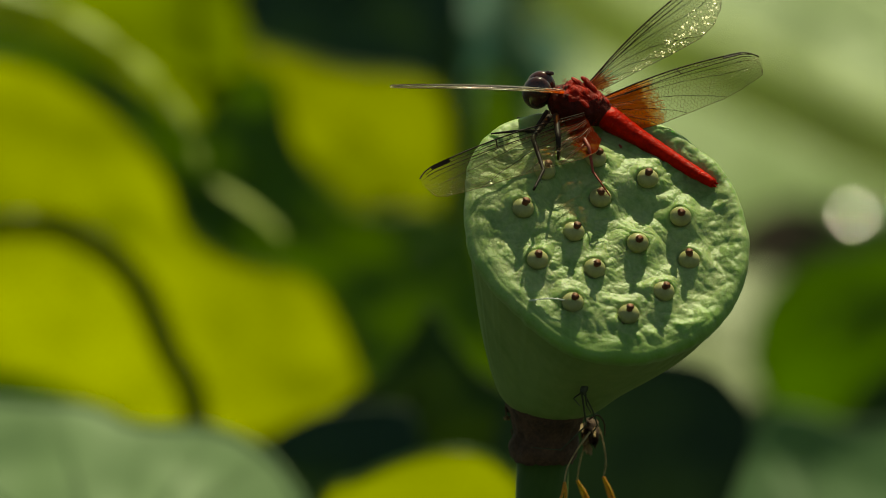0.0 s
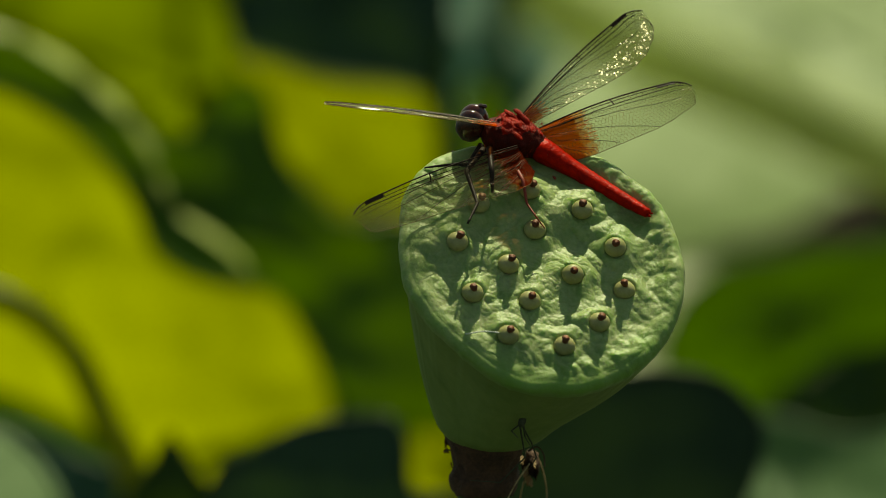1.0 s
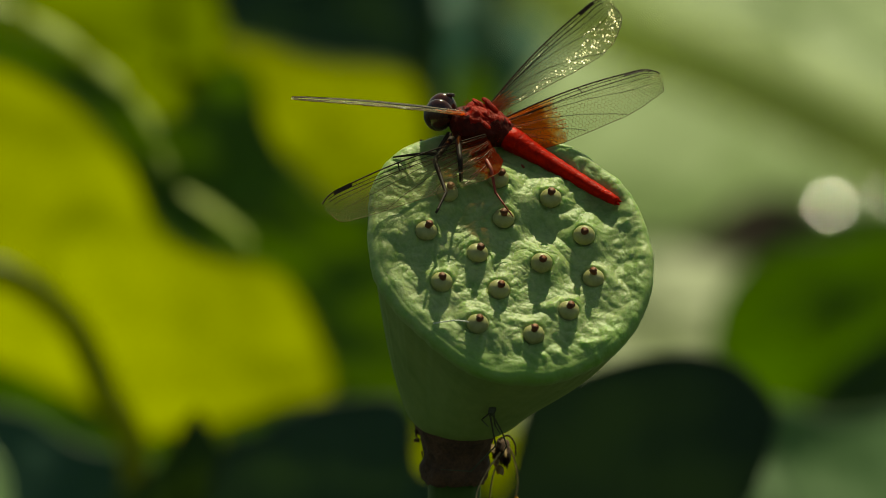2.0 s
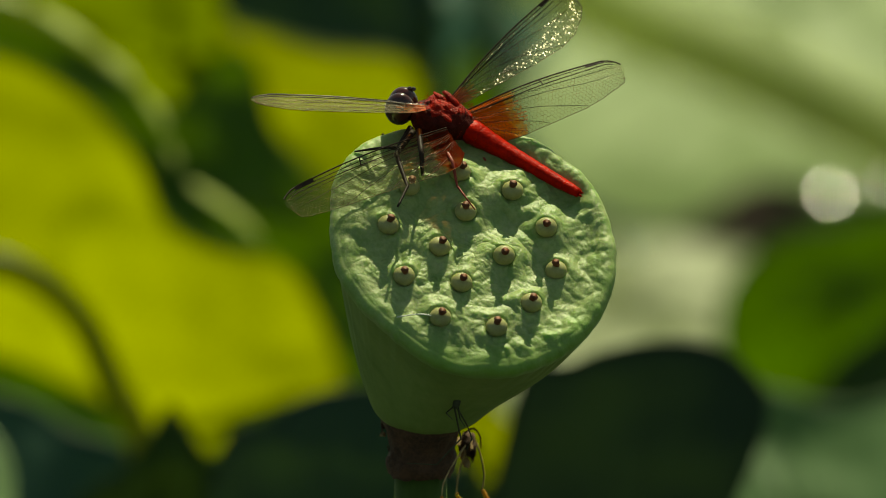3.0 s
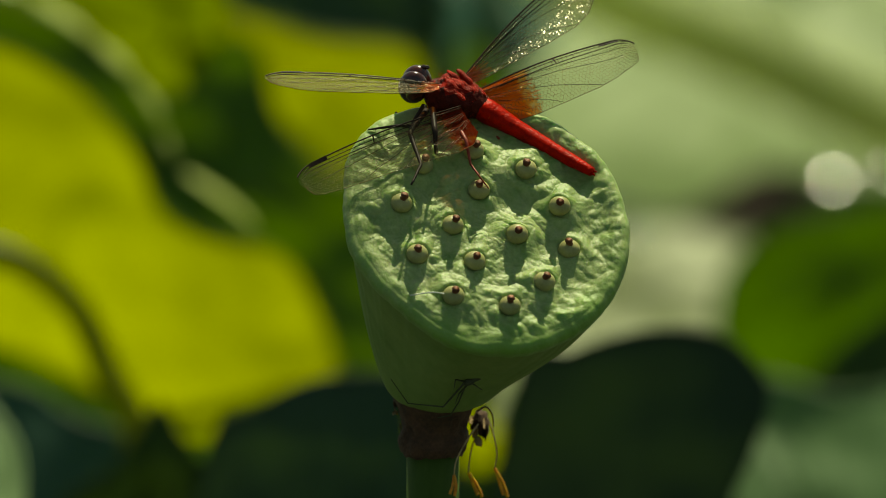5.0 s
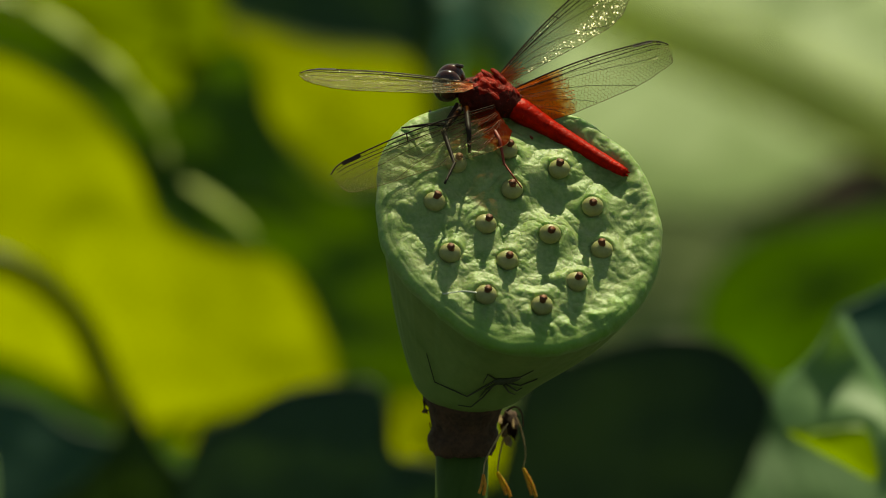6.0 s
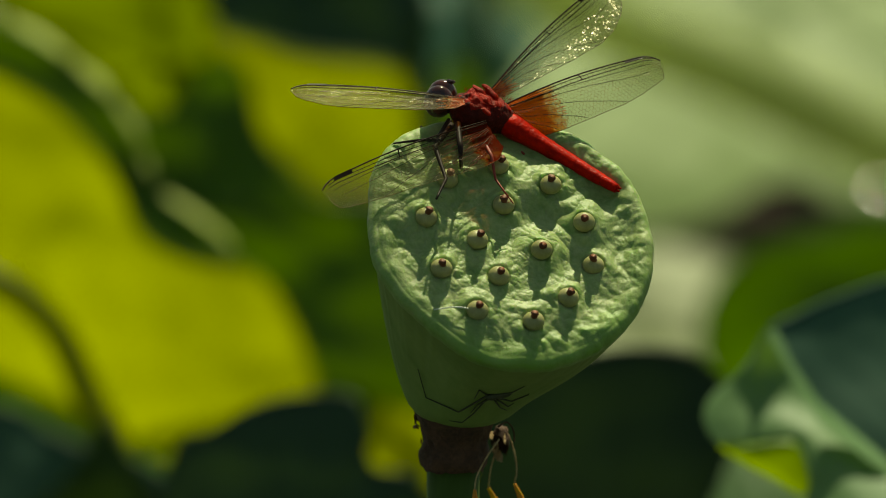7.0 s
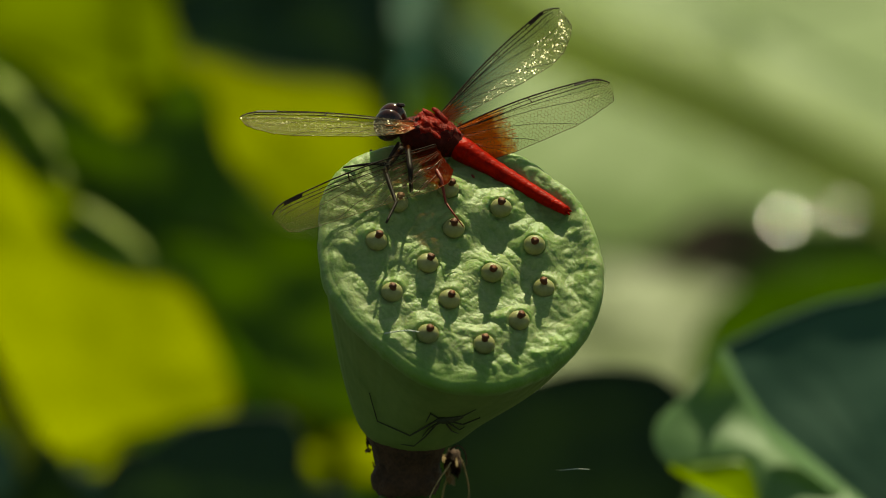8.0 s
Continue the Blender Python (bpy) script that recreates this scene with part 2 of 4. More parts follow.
_p.inputs["IOR"].default_value = 1.33


# ---- building helpers ----
def part(name, bm, mat, parent=None, label="", at=None, smooth=True):
    """One mesh object; its points are given in the world and kept in the parent's space at rest."""
    me = bpy.data.meshes.new(name)
    base = REST.get(parent, Matrix()) if parent else Matrix()
    here = base @ at if at is not None else base
    bm.transform(here.inverted() if at is None else Matrix())
    bm.normal_update()
    bm.to_mesh(me)
    bm.free()
    me.materials.append(mat)
    if smooth:
        me.polygons.foreach_set("use_smooth", [True] * len(me.polygons))
    ob = new(name, me)
    if parent:
        ob.parent = parent
        REST[ob] = base
    if at is not None:
        ob.matrix_basis = at
        REST[ob] = here
    if label:
        ob["label"] = label
    return ob


REST = {}


def thing(name, m, label, category, group="", kind=""):
    ob = new(name)
    ob.empty_display_size = 0.01
    ob.matrix_basis = m
    REST[ob] = m.copy()
    return tagged(ob, label, category, group, kind)


def sides(v):
    a = v.cross(Vector((0.31, 0.17, 0.93))).normalized()
    return a, v.cross(a).normalized()


def tube(bm, points, radii, n=8, flat=1.0, cap=True):
    """A tube along points with a radius at each; flat squeezes it across."""
    rings = []
    a = None
    for i, p in enumerate(points):
        d = (points[min(i + 1, len(points) - 1)] - points[max(i - 1, 0)]).normalized()
        if a is None:
            a, b = sides(d)
        else:
            a = (a - d * a.dot(d)).normalized()
            b = d.cross(a).normalized()
        rings.append([bm.verts.new(p + (a * math.cos(k * math.tau / n) + b * (flat * math.sin(k * math.tau / n))) * radii[i])
                      for k in range(n)])
    for r, s in zip(rings, rings[1:]):
        for k in range(n):
            bm.faces.new((r[k], r[(k + 1) % n], s[(k + 1) % n], s[k]))
    if cap:
        bm.faces.new(rings[0][::-1])
        bm.faces.new(rings[-1])
    return bm


def curve_points(ctrl, n):
    """A smooth run of n points through the given ones."""
    c = [Vector(p) for p in ctrl]
    c = [c[0] * 2 - c[1]] + c + [c[-1] * 2 - c[-2]]
    out = []
    for i in range(n):
        u = i / (n - 1) * (len(c) - 3)
        k = min(int(u), len(c) - 4)
        u -= k
        p0, p1, p2, p3 = c[k:k + 4]
        out.append(0.5 * ((2 * p1) + (p2 - p0) * u + (2 * p0 - 5 * p1 + 4 * p2 - p3) * u * u + (3 * p1 - p0 - 3 * p2 + p3) * u ** 3))
    return out


def spread(values, n):
    return [float(np.interp(i / (n - 1) * (len(values) - 1), range(len(values)), values)) for i in range(n)]


def ball(bm, centre, axes, nu=20, nv=12):
    """An ellipsoid whose three half-axes are given as vectors."""
    x, y, z = axes
    rows = [[centre + (x * math.cos(a) + y * math.sin(a)) * math.sin(b) + z * math.cos(b)
             for a in [k * math.tau / nu for k in range(nu)]] for b in [math.pi * (j + 0.5) / nv for j in range(nv)]]
    vs = [[bm.verts.new(p) for p in r] for r in rows]
    for r, s in zip(vs, vs[1:]):
        for k in range(nu):
            bm.faces.new((r[k], s[k], s[(k + 1) % nu], r[(k + 1) % nu]))
    bm.faces.new(vs[0])
    bm.faces.new(vs[-1][::-1])
    return bm


# ---- pond ----
bm = bmesh.new()
bmesh.ops.create_grid(bm, x_segments=8, y_segments=8, size=1500)
tagged(part("water", bm, WATER), "dark still pond water under the lotus plants", "water", kind="structure")

# ---- lotus pod ----
PIVOT = 0.55
FACE = board(848, 438, 0)
N_FACE = way(0.153, 0.57, 0.807).normalized()
X_FACE = (RIGHT - N_FACE * RIGHT.dot(N_FACE)).normalized()
Y_FACE = N_FACE.cross(X_FACE)
NECK = board(762, 758, -235)
POD_BASE = Matrix.Translation((NECK.x, NECK.y, NECK.z - PIVOT))
# The dark tone holds the shaded look of the lower lip.
greener_shaded_lip(POD, FACE + Y_FACE * 0.006 - POD_BASE.translation, 298 * K, (0.18, 0.315, 0.055))
RIM = [257, 263, 268, 291, 254, 238, 262, 260]


def rim_radius(a):
    u = (a % math.tau) / math.tau * 8
    k = int(u)
    w = u - k
    w = w * w * (3 - 2 * w)
    uneven = 1 + 0.012 * noise.noise(Vector((math.cos(a) * 6, math.sin(a) * 6, 2.0))) + 0.007 * noise.noise(Vector((math.cos(a) * 15, math.sin(a) * 15, 5.0)))
    return (RIM[k % 8] * (1 - w) + RIM[(k + 1) % 8] * w) * K * uneven


def on_face(x, y):
    """Place on the face in its own two axes, from the board."""
    p = board(x, y) - FACE
    p = p + NEAR * (-p.dot(N_FACE) / NEAR.dot(N_FACE))
    return p.dot(X_FACE), p.dot(Y_FACE)


SEEDS = [on_face(x - 4, y + 9) for x, y in ((824, 311), (918, 342), (735, 333), (836, 374), (978, 406), (699, 398), (790, 436), (903, 454), (997, 473), (728, 484), (829, 497), (952, 533), (792, 557), (891, 574))]


SADDLE = on_face(790, 236)


def face_height(x, y):
    """A hilly top: every seed sits on the lower brow of a mound, between them lie hollows, and the skin is lumpy."""
    r = math.hypot(x, y)
    a = math.atan2(y, x)
    q = r / rim_radius(a)
    v = Vector((x, y, 0.0))
    near = max(0.0, math.cos(a - 3.9))
    lip = max(0.0, min(1.0, (0.98 - 0.05 * near - q) * (9 - 3 * near)))
    h = 0.0007 * (1 - q * q)
    h += 0.0008 * noise.noise(v * 120) * lip
    rough = 0.55 + 0.45 * noise.noise(v * 90 + Vector((3, 8, 1)))
    h += (0.00085 * abs(noise.noise(v * 270 + Vector((5, 2, 9)))) + 0.00036 * abs(noise.noise(v * 560 + Vector((1, 7, 3)))) * rough) * (0.12 + 0.88 * lip)
    h += 0.00013 * abs(noise.noise(v * 1000 + Vector((4, 1, 8)))) * (0.25 + 0.75 * lip)
    fold = abs(noise.noise(Vector((r * 170, a * 8 + 0.8 * noise.noise(v * 200), 3.0))))
    h += 0.0007 * (fold - 0.25) * max(0, min(1, (q - 0.62) * 5)) * (0.2 + 0.8 * lip)
    h += 0.0009 * (0.7 + 0.9 * noise.noise(Vector((math.cos(a) * 5, math.sin(a) * 5, 6.0)))) * math.exp(-((q - 0.91) / 0.08) ** 2)
    # the lip stands higher on the far side and rolls down on the near one
    h -= 0.0009 * near * max(0.0, (q - 0.72) / 0.28) ** 2
    h += 0.0022 * max(0.0, math.cos(a - 0.6)) * math.exp(-((q - 0.96) / 0.14) ** 2)
    # a shallow saddle in the lip, where the dragonfly sits
    dx, dy = x - SADDLE[0], y - SADDLE[1]
    h -= 0.0024 * math.exp(-(dx / 0.0075) ** 2 - (dy / 0.0055) ** 2)
    for sx, sy in SEEDS:
        dx, dy = x - sx, y - sy
        if abs(dx) > 0.018 or abs(dy) > 0.018:
            continue
        bend = 1 + 0.25 * noise.noise(v * 160)
        tall = max(0.40, min(1.0, 0.75 + sy / 0.022))
        h += 0.0030 * tall * math.exp(-((dx / 0.0054) ** 2 + ((dy - 0.0018) / 0.0047) ** 2) * bend)
        h -= 0.0014 * tall * tall * math.exp(-(dx / 0.0058) ** 2 - ((dy + 0.0066) / 0.0040) ** 2)
        d = math.hypot(dx, dy)
        if d < 0.006:
            up = 0.5 + 0.5 * dy / max(d, 0.0001)
            h += 0.0003 * up * math.exp(-((d - 0.0028) / 0.0008) ** 2)
            h -= 0.0007 * math.exp(-(d / 0.0022) ** 4)
    return h


def face_at(x, y, lift=0.0):
    sx, sy = on_face(x, y)
    return FACE + X_FACE * sx + Y_FACE * sy + N_FACE * (face_height(sx, sy) + lift)


def pod_point(q, a):
    """q up to 1 runs over the face, past 1 over the rim and down the body."""
    R = rim_radius(a)
    if q <= 0.94:
        x, y = R * q * math.cos(a), R * q * math.sin(a)
        return FACE + X_FACE * x + Y_FACE * y + N_FACE * face_height(x, y)
    if q <= 1.06:
        b = (q - 0.94) / 0.12 * math.pi * 0.9
        x, y = R * 0.94 * math.cos(a), R * 0.94 * math.sin(a)
        h0 = face_height(x, y)
        lump = 1 + 0.12 * noise.noise(Vector((math.cos(a) * 3, math.sin(a) * 3, 1.0)))
        rr = R * 0.94 + R * 0.06 * math.sin(min(b, math.pi / 2)) - (R * 0.012 * (b - math.pi / 2) if b > math.pi / 2 else 0)
        z = h0 * (0.5 + 0.5 * math.cos(b)) + 0.0017 * lump * (math.cos(b) - 1)
        return FACE + X_FACE * rr * math.cos(a) + Y_FACE * rr * math.sin(a) + N_FACE * z
    u = (q - 1.06) / 0.94
    p0, p1 = FACE - N_FACE * 0.0025, NECK - Vector((0, 0, 0.001))
    c0, c1 = p0 - N_FACE * 0.018, p1 + Vector((0, 0, 0.014))
    c = p0 * (1 - u) ** 3 + c0 * 3 * u * (1 - u) ** 2 + c1 * 3 * u * u * (1 - u) + p1 * u ** 3
    d = ((c0 - p0) * 3 * (1 - u) ** 2 + (c1 - c0) * 6 * u * (1 - u) + (p1 - c1) * 3 * u * u).normalized()
    x = (X_FACE - d * X_FACE.dot(d)).normalized()
    y = x.cross(d)
    if y.dot(Y_FACE) < 0:
        y = -y
    shape = 1 - 0.62 * u - 0.38 * u ** 1.7 + 0.12 * u * (1 - u)
    neck = 72 * K
    rr = neck + (R * 0.98 - neck) * shape
    if u > 0.88:
        rr *= math.sqrt(1 - 0.75 * ((u - 0.88) / 0.12) ** 2)
    rr *= 1 + 0.012 * math.sin(7 * a + 2 * u) * math.sin(math.pi * u)
    return c + x * rr * math.cos(a) + y * rr * math.sin(a)


def lotus_pod():
    pod = thing("lotus_seed_pod", POD_BASE, "green wrinkled lotus seed pod on its upright stalk", "seed pod")
    NA = 560
    qs_face = [0.02 + 0.92 * i / 209 for i in range(210)] + [0.94 + 0.12 * (i + 1) / 18 for i in range(18)]
    qs_body = [1.06 + 0.94 * i / 40 for i in range(41)]
    shell = None
    for name, qs, mat, label in (("face", qs_face, POD, "pale green wrinkled top with pits"), ("body", qs_body, POD_SIDE, "smooth green underside")):
        bm = bmesh.new()
        rings = [[bm.verts.new(pod_point(q, k * math.tau / NA)) for k in range(NA)] for q in qs]
        for r, s in zip(rings, rings[1:]):
            for k in range(NA):
                bm.faces.new((r[k], s[k], s[(k + 1) % NA], r[(k + 1) % NA]))
        if name == "face":
            bm.faces.new(rings[0])
        bm.faces.ensure_lookup_table()
        if name == "body":
            shell = BVHTree.FromBMesh(bm)
        part(name, bm, mat, pod, label)
    for i, (sx, sy) in enumerate(SEEDS):
        rnd = random.Random(i)
        z = face_height(sx, sy)
        tilt = (N_FACE + X_FACE * rnd.uniform(-0.2, 0.2) + Y_FACE * rnd.uniform(-0.25, 0.1)).normalized()
        x = (X_FACE - tilt * X_FACE.dot(tilt)).normalized()
        y = tilt.cross(x)
        c = FACE + X_FACE * sx + Y_FACE * sy + N_FACE * (z + 0.0006)
        bm = ball(bmesh.new(), c, (x * 0.00225, y * 0.0021, tilt * 0.0018))
        seed = part("seed", bm, SEED, pod, "cream-green seed in its pit" if i == 0 else "")
        bm = bmesh.new()
        top = c + tilt * 0.0018
        tip = (tilt + x * rnd.uniform(-0.35, 0.35) + y * rnd.uniform(-0.3, 0.3)).normalized()
        tube(bm, [top - tilt * 0.0003, top + tip * 0.0003, top + tip * 0.0008, top + tip * 0.0010, top + tip * 0.0004],
             [0.0007, 0.00066, 0.00085, 0.0007, 0.00025], 10)
        for v in bm.verts:
            v.co += (v.co - top).normalized() * 0.00016 * noise.noise(v.co * 1700)
        part("stigma", bm, STIGMA, seed, "dry brown stigma nub" if i == 0 else "")
    # stalk and withered collar
    bm = bmesh.new()
    tube(bm, [NECK + Vector((-0.0010, 0, 0.002 - s * 0.05)) for s in range(0, 20)], [0.0054 + 0.0001 * math.sin(s * 2.1) for s in range(20)], 24)
    part("stalk", bm, STEM, pod, "green prickly stalk")
    bm = bmesh.new()
    rings = []
    for j in range(15):
        w = j / 14
        z = 0.0036 - 0.0132 * w
        rings.append([bm.verts.new(NECK + Vector((-0.0003 - 0.0006 * w, 0, 0)) + Vector((math.cos(a), math.sin(a), 0)) * (0.0084 - 0.0020 * w + 0.0007 * noise.noise(Vector((math.cos(a) * 2.5, math.sin(a) * 2.5, w * 5))) + 0.0006 * noise.noise(Vector((math.cos(a) * 9, math.sin(a) * 9, w * 14))) + 0.0005 * math.sin(w * 9))
                                   + Vector((0, 0, z + 0.0012 * math.sin(a * 2 + 1) * (1 - w) + 0.0009 * noise.noise(Vector((math.cos(a) * 7, math.sin(a) * 7, 2.0)))))) for a in [k * math.tau / 48 for k in range(48)]])
    for r, s in zip(rings, rings[1:]):
        for k in range(48):
            bm.faces.new((r[k], r[(k + 1) % 48], s[(k + 1) % 48], s[k]))
    part("collar", bm, WITHER, pod, "withered brown collar under the pod")
    # dried stamens, papery remnant, thread
    def strand(pts, r0, r1, mat, name, parent=pod, label="", n=16):
        return part(name, tube(bmesh.new(), curve_points([board(*p) for p in pts], n), [(r0 + (r1 - r0) * i / (n - 1)) * K for i in range(n)], 6), mat, parent, label)

    for pts, tip in (([(838, 772, -318), (852, 784, -322), (862, 812, -322), (868, 846, -320), (864, 872, -318)], (888, 924, -318)),
                     ([(834, 806, -318), (826, 826, -316), (820, 852, -312), (817, 880, -312)], (842, 924, -312)),
                     ([(834, 790, -190), (812, 822, -170), (795, 855, -150), (791, 880, -152)], (792, 918, -154)),
                     ([(832, 768, -222), (848, 760, -226), (860, 774, -230), (862, 796, -232)], None),
                     ([(712, 736, -250), (696, 738, -262), (685, 754, -266), (687, 768, -266), (706, 770, -262)], None),
                     ([(704, 806, -235), (697, 800, -240), (694, 790, -240)], None)):
        fil = strand(pts, 1.9, 1.3, DRY if tip else WITHER, "filament", label="thin dry filament")
        if tip:
            strand([pts[-1], tuple((a + b) / 2 + (3 if k == 0 else 0) for k, (a, b) in enumerate(zip(pts[-1], tip))), tip], 3.2, 3.4, ANTHER, "anther", fil, "orange-yellow dried anther")
            strand([pts[-1], tuple((a + b) / 2 + (-3 if k == 0 else 0) for k, (a, b) in enumerate(zip(pts[-1], tip))), (tip[0] - 8, tip[1] - 4, tip[2] + 5)], 2.6, 3.0, ANTHER, "anther", fil)
    # curled petal remnants that hang beside the collar, cream inside and brown outside
    def husk(x, y, f, w, h, mouth, seed, label):
        bm = ball(bmesh.new(), board(x, y, f), (RIGHT * (w * K), UP * (h * K), NEAR * (w * K)), 26, 18)
        c = board(x, y, f)
        for v in bm.verts:
            v.co += (v.co - c) * (0.38 * noise.noise(v.co * 500 + Vector((seed, 0, 0))) + 0.2 * noise.noise(v.co * 1300))
        gone = [q for q in bm.faces if (q.calc_center_median() - c).normalized().dot(way(*mouth).normalized()) > 0.3]
        bmesh.ops.delete(bm, geom=gone, context="FACES")
        bmesh.ops.solidify(bm, geom=bm.faces[:], thickness=0.00015)
        part("petal_remnant", bm, WITHER, pod, label)

    def flake(x, y, f, w, h, turn, seed):
        out = (to_sun + NEAR + RIGHT * turn).normalized()
        a = (RIGHT - out * RIGHT.dot(out)).normalized()
        b = out.cross(a)
        bm = bmesh.new()
        c = board(x, y, f)
        rows = [[bm.verts.new(c + a * (w * K * (u / 4 - 1) * (1 - 0.5 * abs(t / 5 - 1) ** 2 + 0.4 * noise.noise(Vector((u * 0.2, t * 0.5, seed))))) + b * (h * K * (t / 5 - 1)) + out * (0.0004 * noise.noise(Vector((u * 0.6, t * 0.6, seed))) - 0.0003 * (u / 4 - 1) ** 2)) for u in range(9)] for t in range(11)]
        for p, q in zip(rows, rows[1:]):
            for k in range(8):
                bm.faces.new((p[k], p[k + 1], q[k + 1], q[k]))
        bmesh.ops.solidify(bm, geom=bm.faces[:], thickness=0.0001)
        part("petal_remnant", bm, DRY, pod, "cream papery petal remnant")

    husk(838, 796, -318, 17, 32, (-0.6, -0.7, 0.7), 1.0, "curled brown petal remnant")
    husk(690, 754, -262, 9, 18, (-0.3, -0.9, 0.4), 4.0, "curled brown petal remnant")
    for x, y, f, w, h, turn, seed in ((828, 806, -306, 6, 16, -0.4, 1), (836, 822, -308, 8, 15, 0.3, 2), (822, 784, -304, 4, 13, 0.1, 3), (846, 790, -300, 3, 16, 0.5, 4), (686, 770, -256, 6, 6, 0.0, 5)):
        flake(x, y, f, w, h, turn, seed)
    bm = ball(bmesh.new(), board(866, 648, -128), (RIGHT * 0.0006, UP * 0.0002, NEAR * 0.0003), 12, 8)
    part("dew_drop", bm, DROP, pod, "tiny glinting drop on the lip")
    bm = tube(bmesh.new(), curve_points([face_at(712, 562, 0.0006), face_at(748, 562, 0.0012), face_at(782, 568, 0.0016)], 12), [1.1 * K] * 12, 5)
    part("silk_thread", bm, SILK, pod, "fine white silk thread")
    return pod, shell


pod, SHELL = lotus_pod()


def on_shell(x, y, lift=0.0):
    """The place on the pod's underside behind a place of the board."""
    p, n, _, _ = SHELL.ray_cast(board(x, y, 900), -NEAR)
    return (p + NEAR * lift) if p else board(x, y, -150)


# ---- dragonfly ----
LIFT = -6.0
FLY_BASE = Matrix.Translation(board(790, 215, LIFT - 101))


def poise(x, y, f):
    """A place on the dragonfly, held off the pod by its legs, with the tail lower than the head."""
    return board(x, y, f + LIFT + float(np.interp(x, [740, 840, 1036], [-22, -20, -10])))


def wing(name, fly, root, span, forward, length, chords, mat, amber, seed, label, net=VEIN_FINE, bold=1.0, bow=0.0009, root_mat=None, camber=1.0, flip=1.0):
    """A corrugated membrane with raised veins, lying along its own x axis, front edge towards y."""
    x = span.normalized()
    y = (forward - x * forward.dot(x)).normalized()
    m = Matrix((x, y, x.cross(y))).transposed().to_4x4()
    m.translation = root
    rnd = random.Random(seed)
    NS, NC = 46, 9

    def place(s, c):
        chord = float(np.interp(s, [0, 0.06, 0.15, 0.3, 0.5, 0.7, 0.82, 0.92, 0.97, 1.0], chords)) * 0.001
        lead = bow * math.sin(math.pi * min(1, s * 1.1)) - 0.0022 * max(0, (s - 0.88) / 0.12) ** 2
        ripple = 0.00028 * (1 if int(c * 8 + 0.5) % 2 else -1) * (1 - s * 0.7) * (1 - c * 0.6)
        sag = -0.0016 * s * s + 0.0005 * camber * math.sin(c * 3)
        return Vector((s * length, lead - c * chord, (ripple + sag) * flip))

    bm = bmesh.new()
    grid = [[bm.verts.new(place(i / NS, j / (NC - 1))) for j in range(NC)] for i in range(NS + 1)]
    for i in range(NS):
        for j in range(NC - 1):
            try:
                bm.faces.new((grid[i][j], grid[i + 1][j], grid[i + 1][j + 1], grid[i][j + 1]))
            except ValueError:
                pass
    local = REST[fly].inverted() @ m
    w = part(name, bm, mat, fly, label, at=local)
    bm = bmesh.new()

    def rod(points, r):
        tube(bm, points, [r] * len(points), 4, 1.0, False)

    for c, thick in ((0.0, 0.00017), (0.07, 0.00009), (0.15, 0.00011)):
        rod([place(u * (0.995 if c == 0 else 0.95), c * (0.75 + 0.25 * min(1, u * 3))) + Vector((0, 0, 0.00004)) for u in [k / 60 for k in range(61)]], thick * bold)
    # the long veins that fan out from the root, and the notch half way along the front edge
    for c0, c1, far, thick in ((0.15, 0.30, 0.94, 0.00006), (0.2, 0.55, 0.90, 0.00006), (0.3, 0.98, 0.72, 0.00006), (0.45, 0.98, 0.46, 0.00006), (0.6, 0.98, 0.27, 0.00005)):
        rod([place(0.04 + (far - 0.04) * u, c0 + (c1 - c0) * u ** 1.7) + Vector((0, 0, 0.00004)) for u in [k / 40 for k in range(41)]], thick)
    rod([place(0.5, -0.012), place(0.508, 0.08), place(0.515, 0.16)], 0.00016)
    part("leading_edge", bm, VEIN, w, "dark leading veins", at=Matrix())
    bm = bmesh.new()
    # a net of small six-sided cells
    NR, NI = 11, 84
    fine = 0.000036 if bold == 1.0 else 0.000027
    knots = [[place(min(0.985, max(0.03, 0.03 + 0.955 * (i + rnd.uniform(-0.28, 0.28)) / NI)), min(1.0, 0.15 + 0.85 * (j + (0 if j in (0, NR) else (0.2 if (i + j) % 2 == 0 else -0.2) + rnd.uniform(-0.14, 0.14))) / NR))
              for i in range(NI + 1)] for j in range(NR + 1)]
    for j in range(NR + 1):
        rod(knots[j], fine * (2.2 if j == NR else 1.0))
        if j < NR:
            for i in range(NI + 1):
                if (i + j) % 2 == 0:
                    rod([knots[j][i], knots[j + 1][i]], fine)
    for c0, c1 in ((0.0, 0.07), (0.07, 0.15)):
        for k in range(26):
            u = 0.05 + 0.9 * (k + rnd.uniform(0.2, 0.8)) / 26
            rod([place(u, c0), place(u, c1)], 0.00005)
    part("vein_net", bm, net, w, "brown net of veins", at=Matrix())
    for k in range(13):
        bm = bmesh.new()
        c = 0.05 + 0.9 * k / 12
        far = amber / length * rnd.uniform(0.75, 1.25)
        rod([place(0.01 + (far - 0.01) * u / 8, c * (0.55 + 0.45 * u / 8) + rnd.uniform(-0.012, 0.012)) + Vector((0, 0, 0.00005)) for u in range(9)], 0.00007)
        part("root_vein", bm, root_mat or VEIN_RED, w, "red vein fanning from the root" if k == 0 else "", at=Matrix())
    bm = bmesh.new()
    for side in (0.00006, -0.00012):
        strip = [[bm.verts.new(place(s, c) + Vector((0, 0, side))) for c in ((-0.02, 0.08) if bold == 1.0 else (-0.01, 0.07))] for s in (0.79, 0.82, 0.85, 0.88, 0.905)]
        for r, t in zip(strip, strip[1:]):
            bm.faces.new((r[0], t[0], t[1], r[1]))
    part("wing_spot", bm, LEG_DARK, w, "dark spot near the wing tip", at=Matrix())
    return w, local


